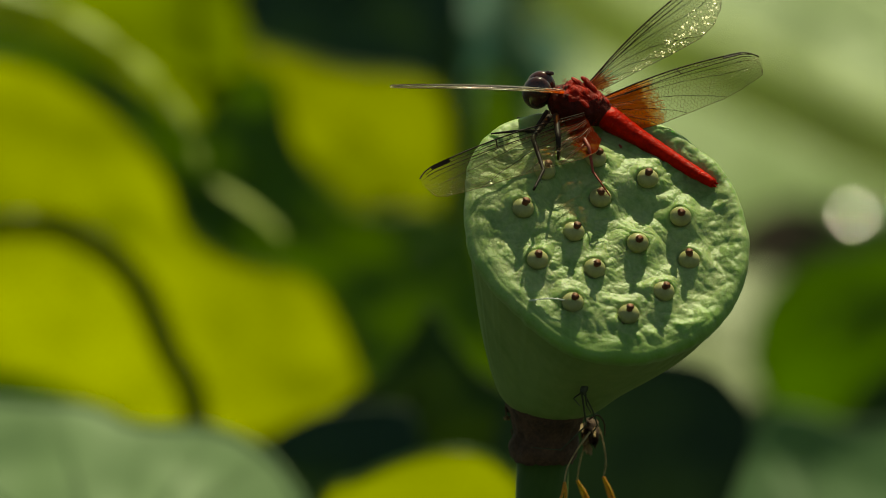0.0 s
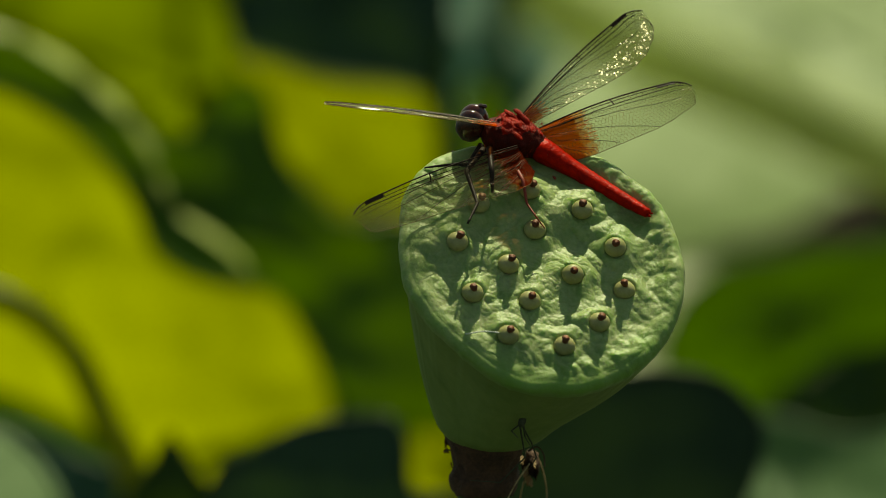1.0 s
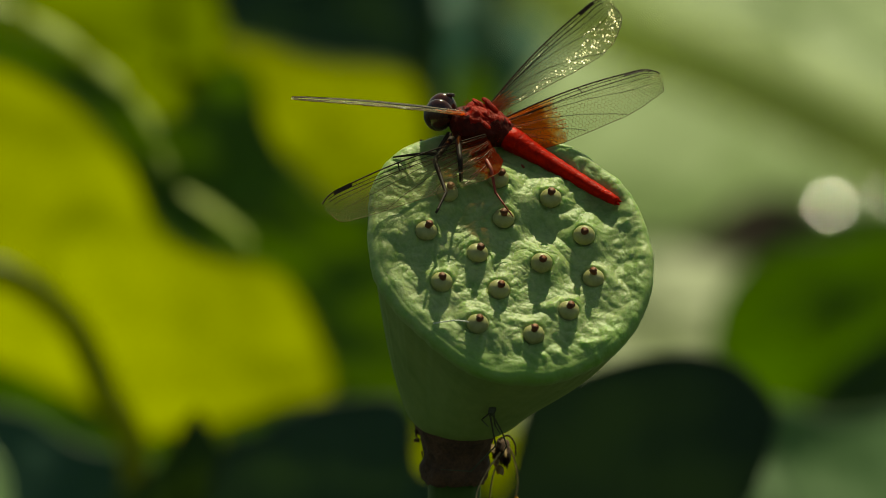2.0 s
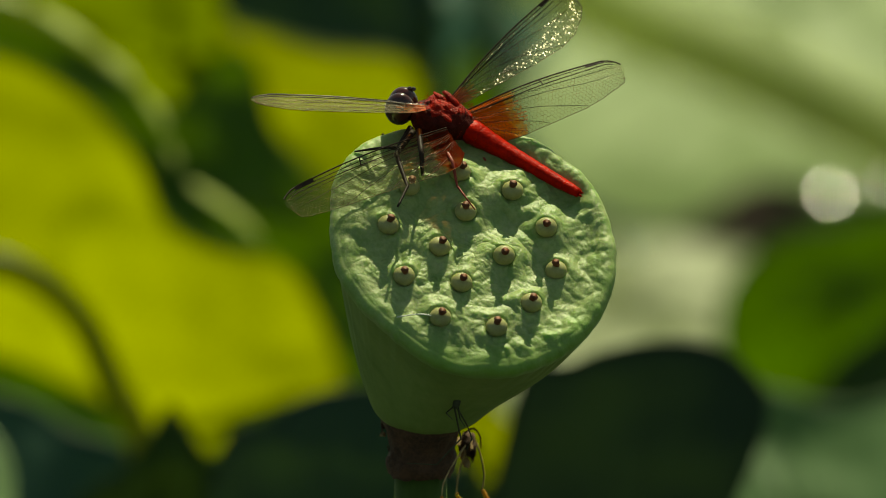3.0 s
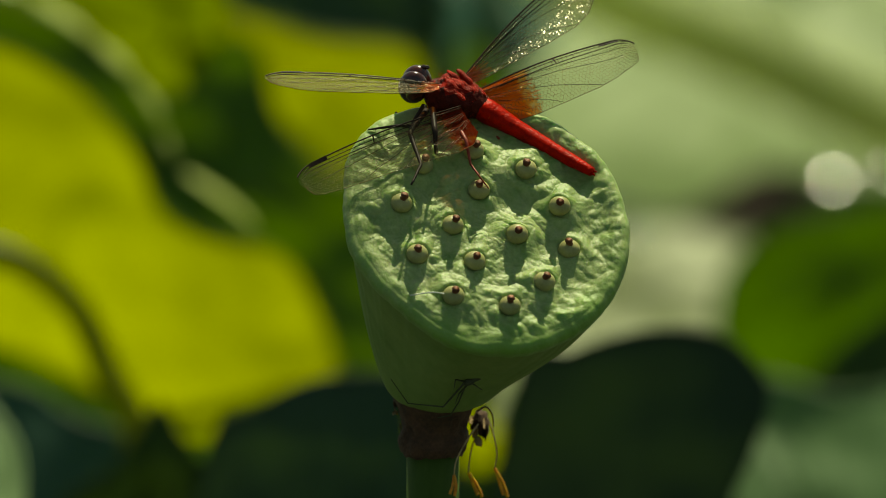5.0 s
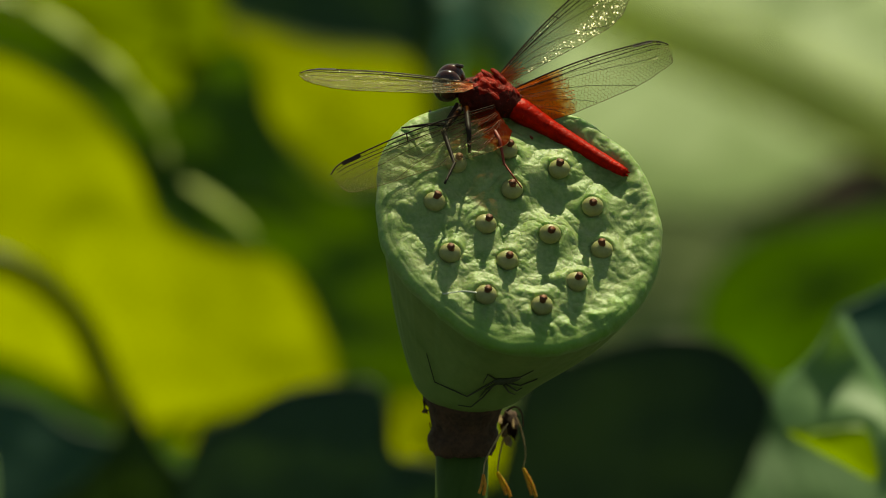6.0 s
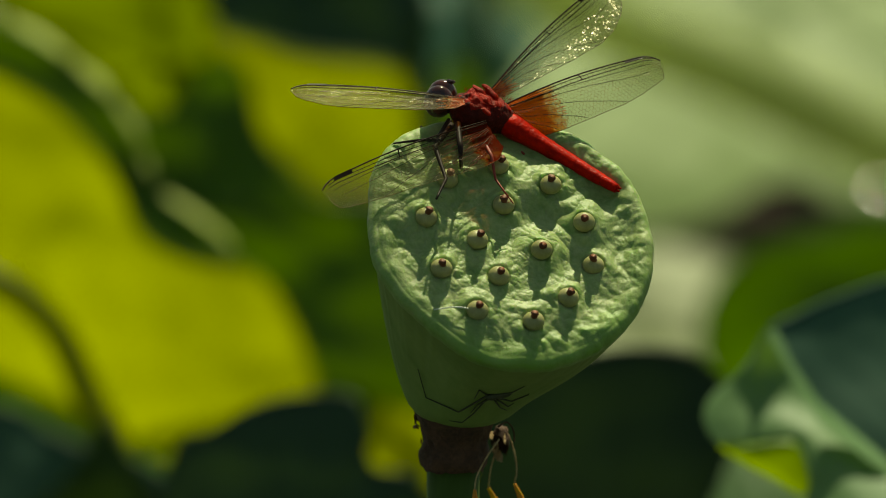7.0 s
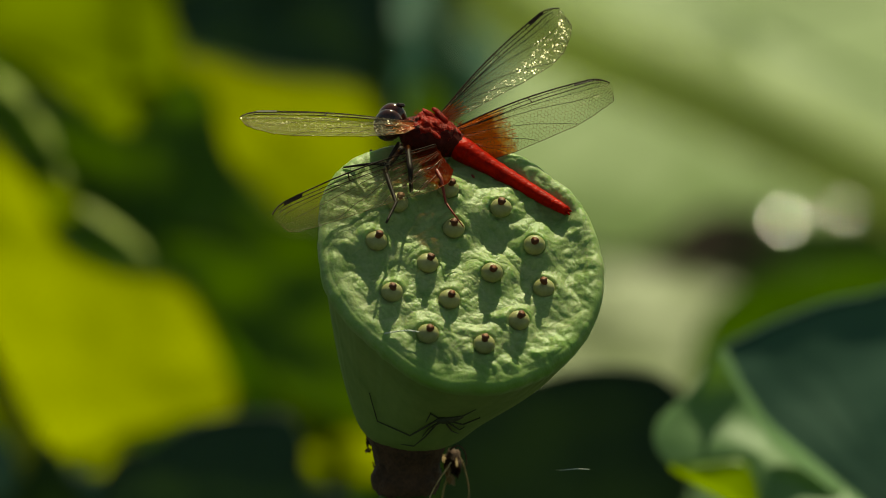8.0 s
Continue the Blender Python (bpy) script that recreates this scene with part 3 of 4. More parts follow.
def dragonfly():
    fly = thing("dragonfly", FLY_BASE, "red dragonfly with clear wings perched on the pod", "dragonfly")
    rise = way(0.22, 0.78, 0.58).normalized()
    ahead = way(-0.9, 0.36, -0.1).normalized()
    rise = (rise - ahead * rise.dot(ahead)).normalized()
    beside = ahead.cross(rise)
    # thorax: a red back, and dark red sides with shade put into their colour
    c = poise(788, 205, -103)
    n = 64
    ctrl = [poise(744, 188, -104), poise(765, 199, -103), poise(795, 208, -102), poise(822, 216, -104), poise(846, 224, -106)]
    pts = curve_points(ctrl, n)
    for name, mat, upper, label in (("thorax", RED_SHADED, False, "dark red hairy sides, darkened further for shade"), ("back", RED_BACK, True, "rough red back between the wings")):
        bm = bmesh.new()
        tube(bm, pts, [r * K for r in spread([20, 38, 46, 43, 33, 24], n)], 110, 0.86)
        for v in bm.verts:
            out = (v.co - c).normalized()
            u = max(0.0, out.dot(rise))
            v.co += out * (0.00030 * noise.fractal(v.co * 700, 1.0, 2.0, 3) + u * 0.0009 * noise.noise(v.co * 480) + u * 0.0005 * abs(noise.noise(v.co * 1000)))
        keep = [f for f in bm.faces if ((f.calc_center_median() - c).normalized().dot(rise) + 0.30 * noise.fractal(f.calc_center_median() * 420, 1.0, 2.0, 3) > 0.66) == upper]
        bmesh.ops.delete(bm, geom=[f for f in bm.faces if f not in set(keep)], context="FACES")
        part(name, bm, mat, fly, label)
    slant = way(0.72, -0.62, 0.3).normalized()
    for k, (x, y, w, f) in enumerate(((790, 168, 0.8, -86), (806, 166, 0.75, -92), (800, 184, 1.0, -74), (816, 190, 0.85, -76), (814, 174, 0.7, -84), (838, 196, 0.7, -92), (800, 203, 0.75, -62))):
        cross = rise.cross(slant).normalized()
        bm = ball(bmesh.new(), poise(x, y, f), (slant * 0.0023 * w, cross * 0.0009 * w, rise * 0.0006 * w), 28, 18)
        for v in bm.verts:
            v.co += rise * 0.0003 * noise.noise(v.co * 700) + (v.co - c).normalized() * 0.00012 * noise.noise(v.co * 2200)
        part("wing_hinge", bm, RED_BACK, fly, "red wing hinge" if k == 0 else "")
    # fine hair on the thorax
    bm = bmesh.new()
    rnd = random.Random(4)
    for _ in range(700):
        u = rnd.uniform(0.12, 0.9)
        p = pts[int(u * (n - 1))]
        a = rnd.uniform(0, math.tau)
        d = (rise * math.cos(a) + beside * math.sin(a) * 0.86)
        q = p + d * 0.0049 * (0.9 if u > 0.3 else 0.75)
        tip = q + (d + ahead * rnd.uniform(-0.5, 0.2)).normalized() * rnd.uniform(0.0006, 0.0014)
        tube(bm, [q, tip], [0.00003, 0.00001], 3, 1.0, False)
    part("hair", bm, RED, fly, "fine red hair")
    # head: face, two compound eyes
    bm = ball(bmesh.new(), poise(720, 190, -102), (ahead * 0.0026, beside * 0.0026, rise * 0.0028), 18, 12)
    head = part("head", bm, EYE_DARK, fly, "dark red face")
    for sgn in (1, -1):
        bm = ball(bmesh.new(), poise(721, 183, -102) + beside * (0.0012 * sgn), ((ahead * 0.0031), beside * 0.0024, rise * 0.0037), 26, 18)
        part("compound_eye", bm, EYE_DARK, head, "glossy dark compound eye")
    for k, (x, y) in enumerate(((729, 154), (736, 152), (743, 153), (722, 158))):
        bm = ball(bmesh.new(), poise(x, y, -96 + 3 * (k % 2)), (ahead * 0.00050, beside * 0.00045, rise * 0.00042), 12, 8)
        part("ocellus", bm, EYE_DARK, head, "small glossy simple eye" if k == 0 else "")
    # abdomen of ten segments
    line = curve_points([poise(836, 222, -106), poise(870, 243, -98), poise(920, 273, -90), poise(975, 305, -78), poise(1036, 340, -58)], 61)
    wide = spread([25, 29, 27, 23.5, 21, 19.5, 18.5, 17, 15.5, 13.5, 10.5], 61)
    for s in range(10):
        bm = bmesh.new()
        run = [p.copy() for p in line[s * 6:s * 6 + 7]]
        run[-1] = run[-1].lerp(run[-2], -0.05)
        rad = [wide[s * 6 + i] * K * (0.975 if i == 0 else 0.985 if i == 6 else 1.0) for i in range(7)]
        tube(bm, run, rad, 24, 0.8, s == 9)
        for v in bm.verts:
            v.co += rise * 0.00012 * noise.noise(v.co * 900)
        part("abdomen_segment", bm, RED, fly, "bright red abdomen segment" if s == 0 else "")
    for sgn in (1, -1):
        bm = tube(bmesh.new(), [line[-1] + beside * 0.0004 * sgn, line[-1] - ahead * 0.0009 + beside * 0.0007 * sgn], [0.0004, 0.0001], 6)
        part("tail_clasper", bm, RED, fly)
    # legs
    LEGS = (("front", LEG_DARK, [poise(738, 222, -76), poise(716, 258, -50), face_at(690, 276, 0.003), face_at(660, 270, 0.0008), face_at(637, 268, 0.0004)]),
            ("front", LEG_DARK, [poise(740, 226, -116), poise(700, 252, -160), poise(692, 250, -150), poise(687, 232, -145)]),
            ("middle", LEG_DARK, [poise(752, 228, -50), poise(757, 268, -6), poise(759, 306, -6), face_at(746, 332, 0.0045)]),
            ("middle", LEG_DARK, [poise(742, 230, -66), poise(712, 270, -16), face_at(724, 358, 0.004), face_at(706, 398, 0.0045)]),
            ("hind", LEG_RED, [poise(790, 244, -60), poise(812, 284, 2), poise(820, 326, 12), face_at(827, 378, 0.0045), face_at(846, 392, 0.003)]),
            ("hind", LEG_RED, [poise(800, 240, -126), poise(850, 262, -146), face_at(868, 290, 0.0004)]))
    for kind, mat, pts_leg in LEGS:
        bm = bmesh.new()
        k = len(pts_leg)
        dense, rad = [], []
        thick = [w * (0.62 if mat is LEG_RED else 0.9) for w in (6.5, 5.5, 3.4, 2.4, 1.6)][:k]
        for i in range(k - 1):
            for j in range(5):
                u = j / 5
                dense.append(pts_leg[i].lerp(pts_leg[i + 1], u))
                rad.append((thick[i] * (1 - u) + thick[i + 1] * u) * K)
        dense.append(pts_leg[-1])
        rad.append(thick[-1] * K)
        tube(bm, dense, rad, 8)
        rnd = random.Random(k)
        for i in range(3, len(dense) - 1):
            d = Vector((rnd.uniform(-1, 1), rnd.uniform(-1, 1), rnd.uniform(-1, 0.3))).normalized()
            tube(bm, [dense[i], dense[i] + d * 0.0011], [0.00006, 0.00002], 3, 1.0, False)
        part(kind + "_leg", bm, mat, fly, "reddish spiny leg" if mat is LEG_RED else "black spiny leg")
    fore = [2.2, 4.6, 6.0, 7.6, 8.6, 8.8, 8.0, 6.2, 4.0, 0.4]
    hind = [3.4, 8.2, 10.2, 10.8, 10.5, 9.7, 8.5, 6.9, 5.2, 1.8]
    wings = {}
    wings["rf"] = wing("forewing", fly, poise(808, 170, -104), way(219, 225, -130), way(-0.72, 0.68, 0.0), 0.0370, [2.0, 3.2, 4.4, 6.2, 8.4, 9.8, 9.4, 7.6, 5.2, 0.6], WING_FORE, 0.005, 1, "clear forewing with an amber root", camber=-1.0)
    wings["rh"] = wing("hindwing", fly, poise(828, 196, -104), way(294, 112, -50), way(-0.2, 0.9, -0.25), 0.0350, [c * 0.92 for c in hind], WING_HIND, 0.01, 2, "clear hindwing with a broad amber root")
    wings["lf"] = wing("forewing", fly, poise(764, 182, -70), way(-329, 36, 40), way(0.0, 0.48, -0.87), 0.0359, fore, WING_SIDE, 0.005, 3, "clear forewing with an amber root", camber=-1.0, flip=-1.0)
    low = [7.5, 10.4, 11.2, 11.0, 10.6, 9.8, 9.0, 8.0, 6.4, 2.0]
    wings["lh"] = wing("hindwing", fly, poise(802, 224, -50), way(-293, -122, 110), way(-0.48, 0.68, -0.55), 0.0393, low, WING_LOW, 0.01, 4, "clear hindwing with a broad amber root", VEIN_FINE, 0.95, 0.0014, VEIN_DULL)
    return fly, wings


fly, WINGS = dragonfly()


# ---- spider ----
SPIDER_BASE = Matrix.Translation(on_shell(818, 712, 0.0012))


def spider():
    sp = thing("spider", SPIDER_BASE, "thin dark long-legged spider clinging under the pod", "spider")
    c = SPIDER_BASE.translation
    bm = ball(bmesh.new(), c, (RIGHT * 0.0014, UP * 0.0008, NEAR * 0.0007), 14, 8)
    part("front_body", bm, SPIDER, sp)
    bm = ball(bmesh.new(), c + way(0.0022, 0.0005, 0), (way(0.0022, 0.0005, 0), way(-0.0002, 0.0008, 0), NEAR * 0.0008), 14, 8)
    part("abdomen", bm, SPIDER, sp)
    for pts in (((-10, 0), (-58, 29), (-116, 4), (-131, -47)), ((-8, 4), (-30, 30), (-51, 48), (-74, 45)), ((-8, -3), (-22, -12), (-30, 4)),
                ((10, 5), (30, 18), (40, 12)), ((10, 2), (36, 8), (65, -4), (82, -62)), ((10, -3), (36, -8), (58, -20)),
                ((6, 6), (16, 20), (28, 25)), ((-6, 5), (-24, 15), (-36, 30))):
        bm = bmesh.new()
        ctrl = [on_shell(818 + x, 712 + y, 0.0005 + (0.0009 if 0 < i < len(pts) - 1 else 0)) for i, (x, y) in enumerate(pts)]
        line = [a.lerp(b, u / 6) for a, b in zip(ctrl, ctrl[1:]) for u in range(6)] + ctrl[-1:]
        tube(bm, line, [r * K for r in spread([1.9, 1.6, 1.2, 0.8], len(line))], 6)
        part("leg", bm, SPIDER, sp)
    return sp


spider_thing = spider()


# ---- lotus leaves ----
def lotus_leaf(label, outline, centre, depth, lean, side, mat, wave=0.004, seed=0, stalk=(0.05, 0.15), foot=None, cells=40, rim=0.0008, droop=(0.0, 0.0)):
    """A leaf blade: a rounded outline on the board, laid back by lean and side, rippled, with raised veins.
    depth: metres behind the pod; the outline is widened with the distance."""
    g = (REACH + depth) / REACH
    cx, cy = centre
    base = Matrix.Translation(MIDDLE + RIGHT * ((cx - 784) * K * g) + UP * ((441 - cy) * K * g) - NEAR * depth)
    leaf = thing("lotus_leaf", base, label, "leaf", "lotus leaves")
    ring = curve_points([Vector((x - cx, cy - y, 0)) * (K * g) for x, y in outline + outline[:3]], 12 * (len(outline) + 2) + 1)
    ring = ring[12:12 + 12 * len(outline)]
    rnd = random.Random(seed)
    off = Vector((rnd.uniform(0, 50), rnd.uniform(0, 50), rnd.uniform(0, 50)))

    def sheet(p, lift=0.0):
        d = lean * p.y + side * p.x
        d += wave * noise.noise(p * 22 + off) + wave * 0.4 * noise.noise(p * 60 + off)
        d += droop[1] * max(0.0, droop[0] - p.y) ** 2
        return base.translation + RIGHT * p.x + UP * p.y - NEAR * (d - lift)

    n = len(ring)
    bm = bmesh.new()
    rows = [[bm.verts.new(sheet(p * q)) for p in ring] for q in [((i + 1) / cells) ** 0.8 for i in range(cells)]]
    mid = bm.verts.new(sheet(Vector((0, 0, 0))))
    for r, t in zip(rows, rows[1:]):
        for k in range(n):
            bm.faces.new((r[k], t[k], t[(k + 1) % n], r[(k + 1) % n]))
    for k in range(n):
        bm.faces.new((mid, rows[0][k], rows[0][(k + 1) % n]))
    part("blade", bm, mat, leaf)
    edge = [sheet(p) for p in ring]
    part("rim", tube(bmesh.new(), edge + edge[:1], [rim] * (n + 1), 6, 1.0, False), mat, leaf)
    for v in range(9):
        p = ring[int(v * n / 9 + rnd.uniform(0, 4)) % n]
        bm = bmesh.new()
        tube(bm, [sheet(p * q, 0.0006) for q in [i / 24 * 0.96 for i in range(25)]], [(0.0011 - 0.0009 * i / 24) * (0.15 if mat in (LEAF_BLUE, LEAF_SHADE_DARKEST, LEAF) else 0.4 if mat in (LEAF_SHADE_DARK, LEAF_SOFT) else 1.0) for i in range(25)], 6, 1.0, False)
        part("vein", bm, mat, leaf)
    if stalk is not None:
        a, b = stalk
        join = Vector((foot[0] - cx, cy - foot[1], 0)) * (K * g) if foot else Vector((0, 0, 0))
        top = sheet(join)
        bm = tube(bmesh.new(), curve_points([top, top + Vector((a * 0.3, b * 0.3, -0.3)), Vector((top.x + a, top.y + b, -0.05))], 20), spread([0.004, 0.005], 20), 12)
        part("stalk", bm, STEM, leaf)
    return leaf, base


def leaf_flap(entry, name, label, outline, depth, lean, mat):
    """A turned-over piece of a leaf, as a part of it."""
    leaf, base = entry
    g = (REACH + depth) / REACH
    mid = Vector((sum(x for x, _ in outline) / len(outline), sum(y for _, y in outline) / len(outline)))
    ring = curve_points([Vector((x - mid.x, mid.y - y, 0)) * (K * g) for x, y in outline + outline[:3]], 8 * (len(outline) + 2) + 1)
    ring = ring[8:8 + 8 * len(outline)]
    n = len(ring)
    home = MIDDLE + RIGHT * ((mid.x - 784) * K * g) + UP * ((441 - mid.y) * K * g) - NEAR * depth

    def sheet(p, q):
        return home + RIGHT * p.x + UP * p.y - NEAR * (lean * p.y * (1 - 0.25 * q * q) + 0.0012 * noise.noise(p * 90) - 0.002 * (1 - q * q))

    bm = bmesh.new()
    rows = [[bm.verts.new(sheet(p * (i / 16), i / 16)) for p in ring] for i in range(1, 17)]
    centre = bm.verts.new(sheet(Vector((0, 0, 0)), 0))
    for r, t in zip(rows, rows[1:]):
        for k in range(n):
            bm.faces.new((r[k], t[k], t[(k + 1) % n], r[(k + 1) % n]))
    for k in range(n):
        bm.faces.new((centre, rows[0][k], rows[0][(k + 1) % n]))
    return part(name, bm, mat, leaf, label)


def leaf_fold(entry, name, label, outer, crease, depth, mat):
    """A folded-down piece of a leaf between its free edge and its crease, steep at the tip and flatter below."""
    leaf, base = entry
    g = (REACH + depth) / REACH
    n, m = 96, 28
    runs = [curve_points([Vector((x, y, 0)) for x, y in line], n) for line in (outer, crease)]

    def away(y):
        u = (800 - y) * K * g
        return 0.8 * u - 1.1 * max(0.0, u - 0.009) ** 2 / 0.03

    bm = bmesh.new()
    rows = []
    for a, b in zip(*runs):
        row = []
        for k in range(m):
            w = k / (m - 1)
            p = a.lerp(b, w)
            swell = 0.0025 * math.sin(math.pi * w) + 0.0012 * noise.noise(p * 0.012)
            d = depth + away(p.y) - swell
            row.append(bm.verts.new(MIDDLE + RIGHT * ((p.x - 784) * K * g) + UP * ((441 - p.y) * K * g) - NEAR * d))
        rows.append(row)
    for a, b in zip(rows, rows[1:]):
        for k in range(m - 1):
            bm.faces.new((a[k], b[k], b[k + 1], a[k + 1]))
    return part(name, bm, mat, leaf, label)


def leaf_ribbon(entry, name, label, run, depth, half, mat):
    """A long narrow turned edge of a leaf that lies back to the light."""
    leaf, base = entry
    g = (REACH + depth) / REACH
    mid = curve_points([MIDDLE + RIGHT * ((x - 784) * K * g) + UP * ((441 - y) * K * g) - NEAR * depth for x, y in run], 40)
    bm = bmesh.new()
    rows = []
    for i, p in enumerate(mid):
        d = (mid[min(i + 1, 39)] - mid[max(i - 1, 0)]).normalized()
        side = NEAR.cross(d).normalized()
        w = half * K * g * (0.35 + 0.65 * math.sin(math.pi * (0.08 + 0.84 * i / 39))) * (1 + 0.7 * noise.noise(p * 45) + 0.3 * noise.noise(p * 160))
        if side.dot(UP) < 0:
            side = -side
        rows.append([bm.verts.new(p + side * w * u - NEAR * (w * (2.0 * u + 0.5 * u * u))) for u in (-1, -0.6, -0.2, 0.2, 0.6, 1)])
    for r, t in zip(rows, rows[1:]):
        for k in range(5):
            bm.faces.new((r[k], t[k], t[k + 1], r[k + 1]))
    return part(name, bm, mat, leaf, label)


def water_drop(x, y, depth, size, bulge):
    """A flat bead of water lying on a leaf, tilted so that it mirrors the sun."""
    g = (REACH + depth) / REACH
    home = MIDDLE + RIGHT * ((x - 784) * K * g) + UP * ((441 - y) * K * g) - NEAR * depth
    up = (to_sun + NEAR).normalized()
    a, b = sides(up)
    bm = bmesh.new()
    rings = []
    for i in range(1, 13):
        th = i / 12 * size / bulge
        rings.append([bm.verts.new(home + (a * math.cos(k * math.tau / 32) + b * math.sin(k * math.tau / 32)) * (bulge * math.sin(th)) + up * (bulge * (math.cos(th) - 1))) for k in range(32)])
    tip = bm.verts.new(home)
    for k in range(32):
        bm.faces.new((tip, rings[0][k], rings[0][(k + 1) % 32]))
    for r, t in zip(rings, rings[1:]):
        for k in range(32):
            bm.faces.new((r[k], t[k], t[(k + 1) % 32], r[(k + 1) % 32]))
    bm.faces.new(rings[-1][::-1])
    drop = part("water_drop", bm, DROP)
    return tagged(drop, "clear water drop glinting in the sun on a leaf", "water drop", "glinting drops")


def lone_stalk(label, ctrl, depth, radius, mat):
    """A bare stalk that rises out of the water and arches on the board at the given depth."""
    g = (REACH + depth) / REACH
    pts = [MIDDLE + RIGHT * ((x - 784) * K * g) + UP * ((441 - y) * K * g) - NEAR * (depth + dd) for x, y, dd in ctrl]
    base = Matrix.Translation((pts[-1].x, pts[-1].y, 0.0))
    st = thing("lotus_stalk", base, label, "stalk", "lotus stalks")
    line = curve_points(pts, 50) + [Vector((pts[-1].x, pts[-1].y, pts[-1].z * (1 - i / 10) - 0.005 * i)) for i in range(1, 11)]
    part("stem", tube(bmesh.new(), line, [radius] * 60, 14), mat, st)
    return st, base


LEAVES = {}
LEAVES["glow"] = lotus_leaf("sunlit yellow-green lotus leaf glowing from behind",
    [(-420, 90), (-60, 106), (60, 148), (150, 212), (220, 302), (256, 392), (335, 445), (465, 474), (530, 565), (566, 690), (480, 713), (395, 747), (335, 808), (270, 795), (190, 750), (90, 700), (-60, 640), (-420, 600)], (60, 480), 0.72, -0.9, 0.1, LEAF, 0.012, seed=1, foot=(-330, 600))
# Short pale strips along the leaf's rim imitate its broken sun highlights.
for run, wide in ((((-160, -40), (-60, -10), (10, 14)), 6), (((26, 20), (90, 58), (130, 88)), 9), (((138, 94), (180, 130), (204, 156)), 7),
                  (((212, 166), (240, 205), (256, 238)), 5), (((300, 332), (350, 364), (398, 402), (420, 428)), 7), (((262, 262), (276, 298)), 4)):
    leaf_ribbon(LEAVES["glow"], "folded_rim", "pale strip of folded rim imitating a sun highlight", run, 0.61, wide * 1.3, LEAF_RIM_GLEAM)
# An added dark sheet stands in for shade along the folded rim.
LEAVES["band"] = lotus_leaf("dark green leaf sheet standing in for shade beside the glowing leaf",
    [(-250, -20), (40, 40), (200, 130), (300, 190), (375, 105), (440, 110), (470, 215), (525, 300), (600, 350), (720, 350), (810, 450), (810, 700), (600, 672), (500, 560), (400, 470), (280, 420), (200, 300), (110, 190), (20, 130), (-250, 90)], (330, 360), 0.78, 0.12, 0.0, LEAF_BAND_SHADE, 0.010, seed=26, foot=(-220, 40))
LEAVES["glow_high"] = lotus_leaf("large backlit olive-green lotus leaf with wavy folds",
    [(-700, -300), (300, -260), (420, 40), (560, 95), (730, 110), (745, 330), (640, 520), (520, 470), (300, 330), (-700, 380)], (300, 120), 0.92, -0.65, 0.0, LEAF_OLIVE, 0.013, seed=2, foot=(-500, 100))
LEAVES["patch"] = lotus_leaf("sunlit yellow-green corner of a lotus leaf",
    [(380, 50), (470, 66), (560, 92), (720, 118), (752, 230), (725, 335), (600, 325), (515, 272), (462, 205), (440, 120)], (600, 215), 0.86, -0.4, 0.0, LEAF, 0.006, seed=28, foot=(640, 320), stalk=(0.03, 0.4))
# The shade behind the pod is put into this leaf's dim green.
LEAVES["shade_mid"] = lotus_leaf("lotus leaf behind the pod, coloured deep green for shade",
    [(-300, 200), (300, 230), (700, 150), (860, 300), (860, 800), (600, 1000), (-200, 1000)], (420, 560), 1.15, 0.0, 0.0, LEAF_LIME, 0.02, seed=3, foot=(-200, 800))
LEAVES["strip"] = lotus_leaf("narrow green lotus leaf seen edge on behind the pod",
    [(792, 140), (880, 160), (898, 400), (872, 660), (795, 660)], (840, 420), 1.05, -0.2, 0.0, LEAF_STRIP, 0.004, seed=33, foot=(840, 640))
# Full sunlight is partly put into the pale colour of this leaf.
LEAVES["pale"] = lotus_leaf("broad grey-green lotus leaf, coloured pale for full sun",
    [(950, -500), (2400, -500), (2400, 300), (1560, 345), (1420, 330), (1290, 400), (1150, 405), (1000, 350), (912, 200), (990, 0)], (1400, 0), 1.5, 1.0, 0.0, LEAF_PALE_SUNLIT, 0.002, seed=5, foot=(2100, 100), droop=(-0.050, 6.5))
LEAVES["pale_low"] = lotus_leaf("lotus leaf edge between darker leaves, coloured pale for sunlight",
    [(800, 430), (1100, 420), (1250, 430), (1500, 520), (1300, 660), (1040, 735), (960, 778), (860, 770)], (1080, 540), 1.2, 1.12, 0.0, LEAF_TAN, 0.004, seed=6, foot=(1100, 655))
LEAVES["olive"] = lotus_leaf("olive-green lotus leaf lit through from behind",
    [(1245, 600), (1275, 490), (1360, 425), (1480, 400), (1800, 370), (1900, 520), (1580, 572), (1460, 640), (1385, 722), (1325, 742), (1280, 680)], (1480, 520), 1.0, -0.3, 0.0, LEAF_LIME, 0.004, seed=7, foot=(1850, 560))
LEAVES["dark_right"] = lotus_leaf("lotus leaf with a rounded rim, coloured dark for shade",
    [(880, 718), (980, 650), (1120, 611), (1235, 622), (1302, 676), (1322, 735), (1290, 830), (1235, 960), (1130, 1300), (800, 1300)], (1090, 1050), 0.45, 0.12, 0.0, LEAF_SHADE_DARKEST, 0.004, seed=8)
LEAVES["mid_right"] = lotus_leaf("grey-green lotus leaf low behind the dark one",
    [(1200, 900), (1270, 775), (1330, 700), (1400, 706), (1500, 728), (1900, 700), (1900, 1300), (1200, 1300)], (1500, 1080), 0.7, 0.52, 0.0, LEAF_MID, 0.006, seed=22)
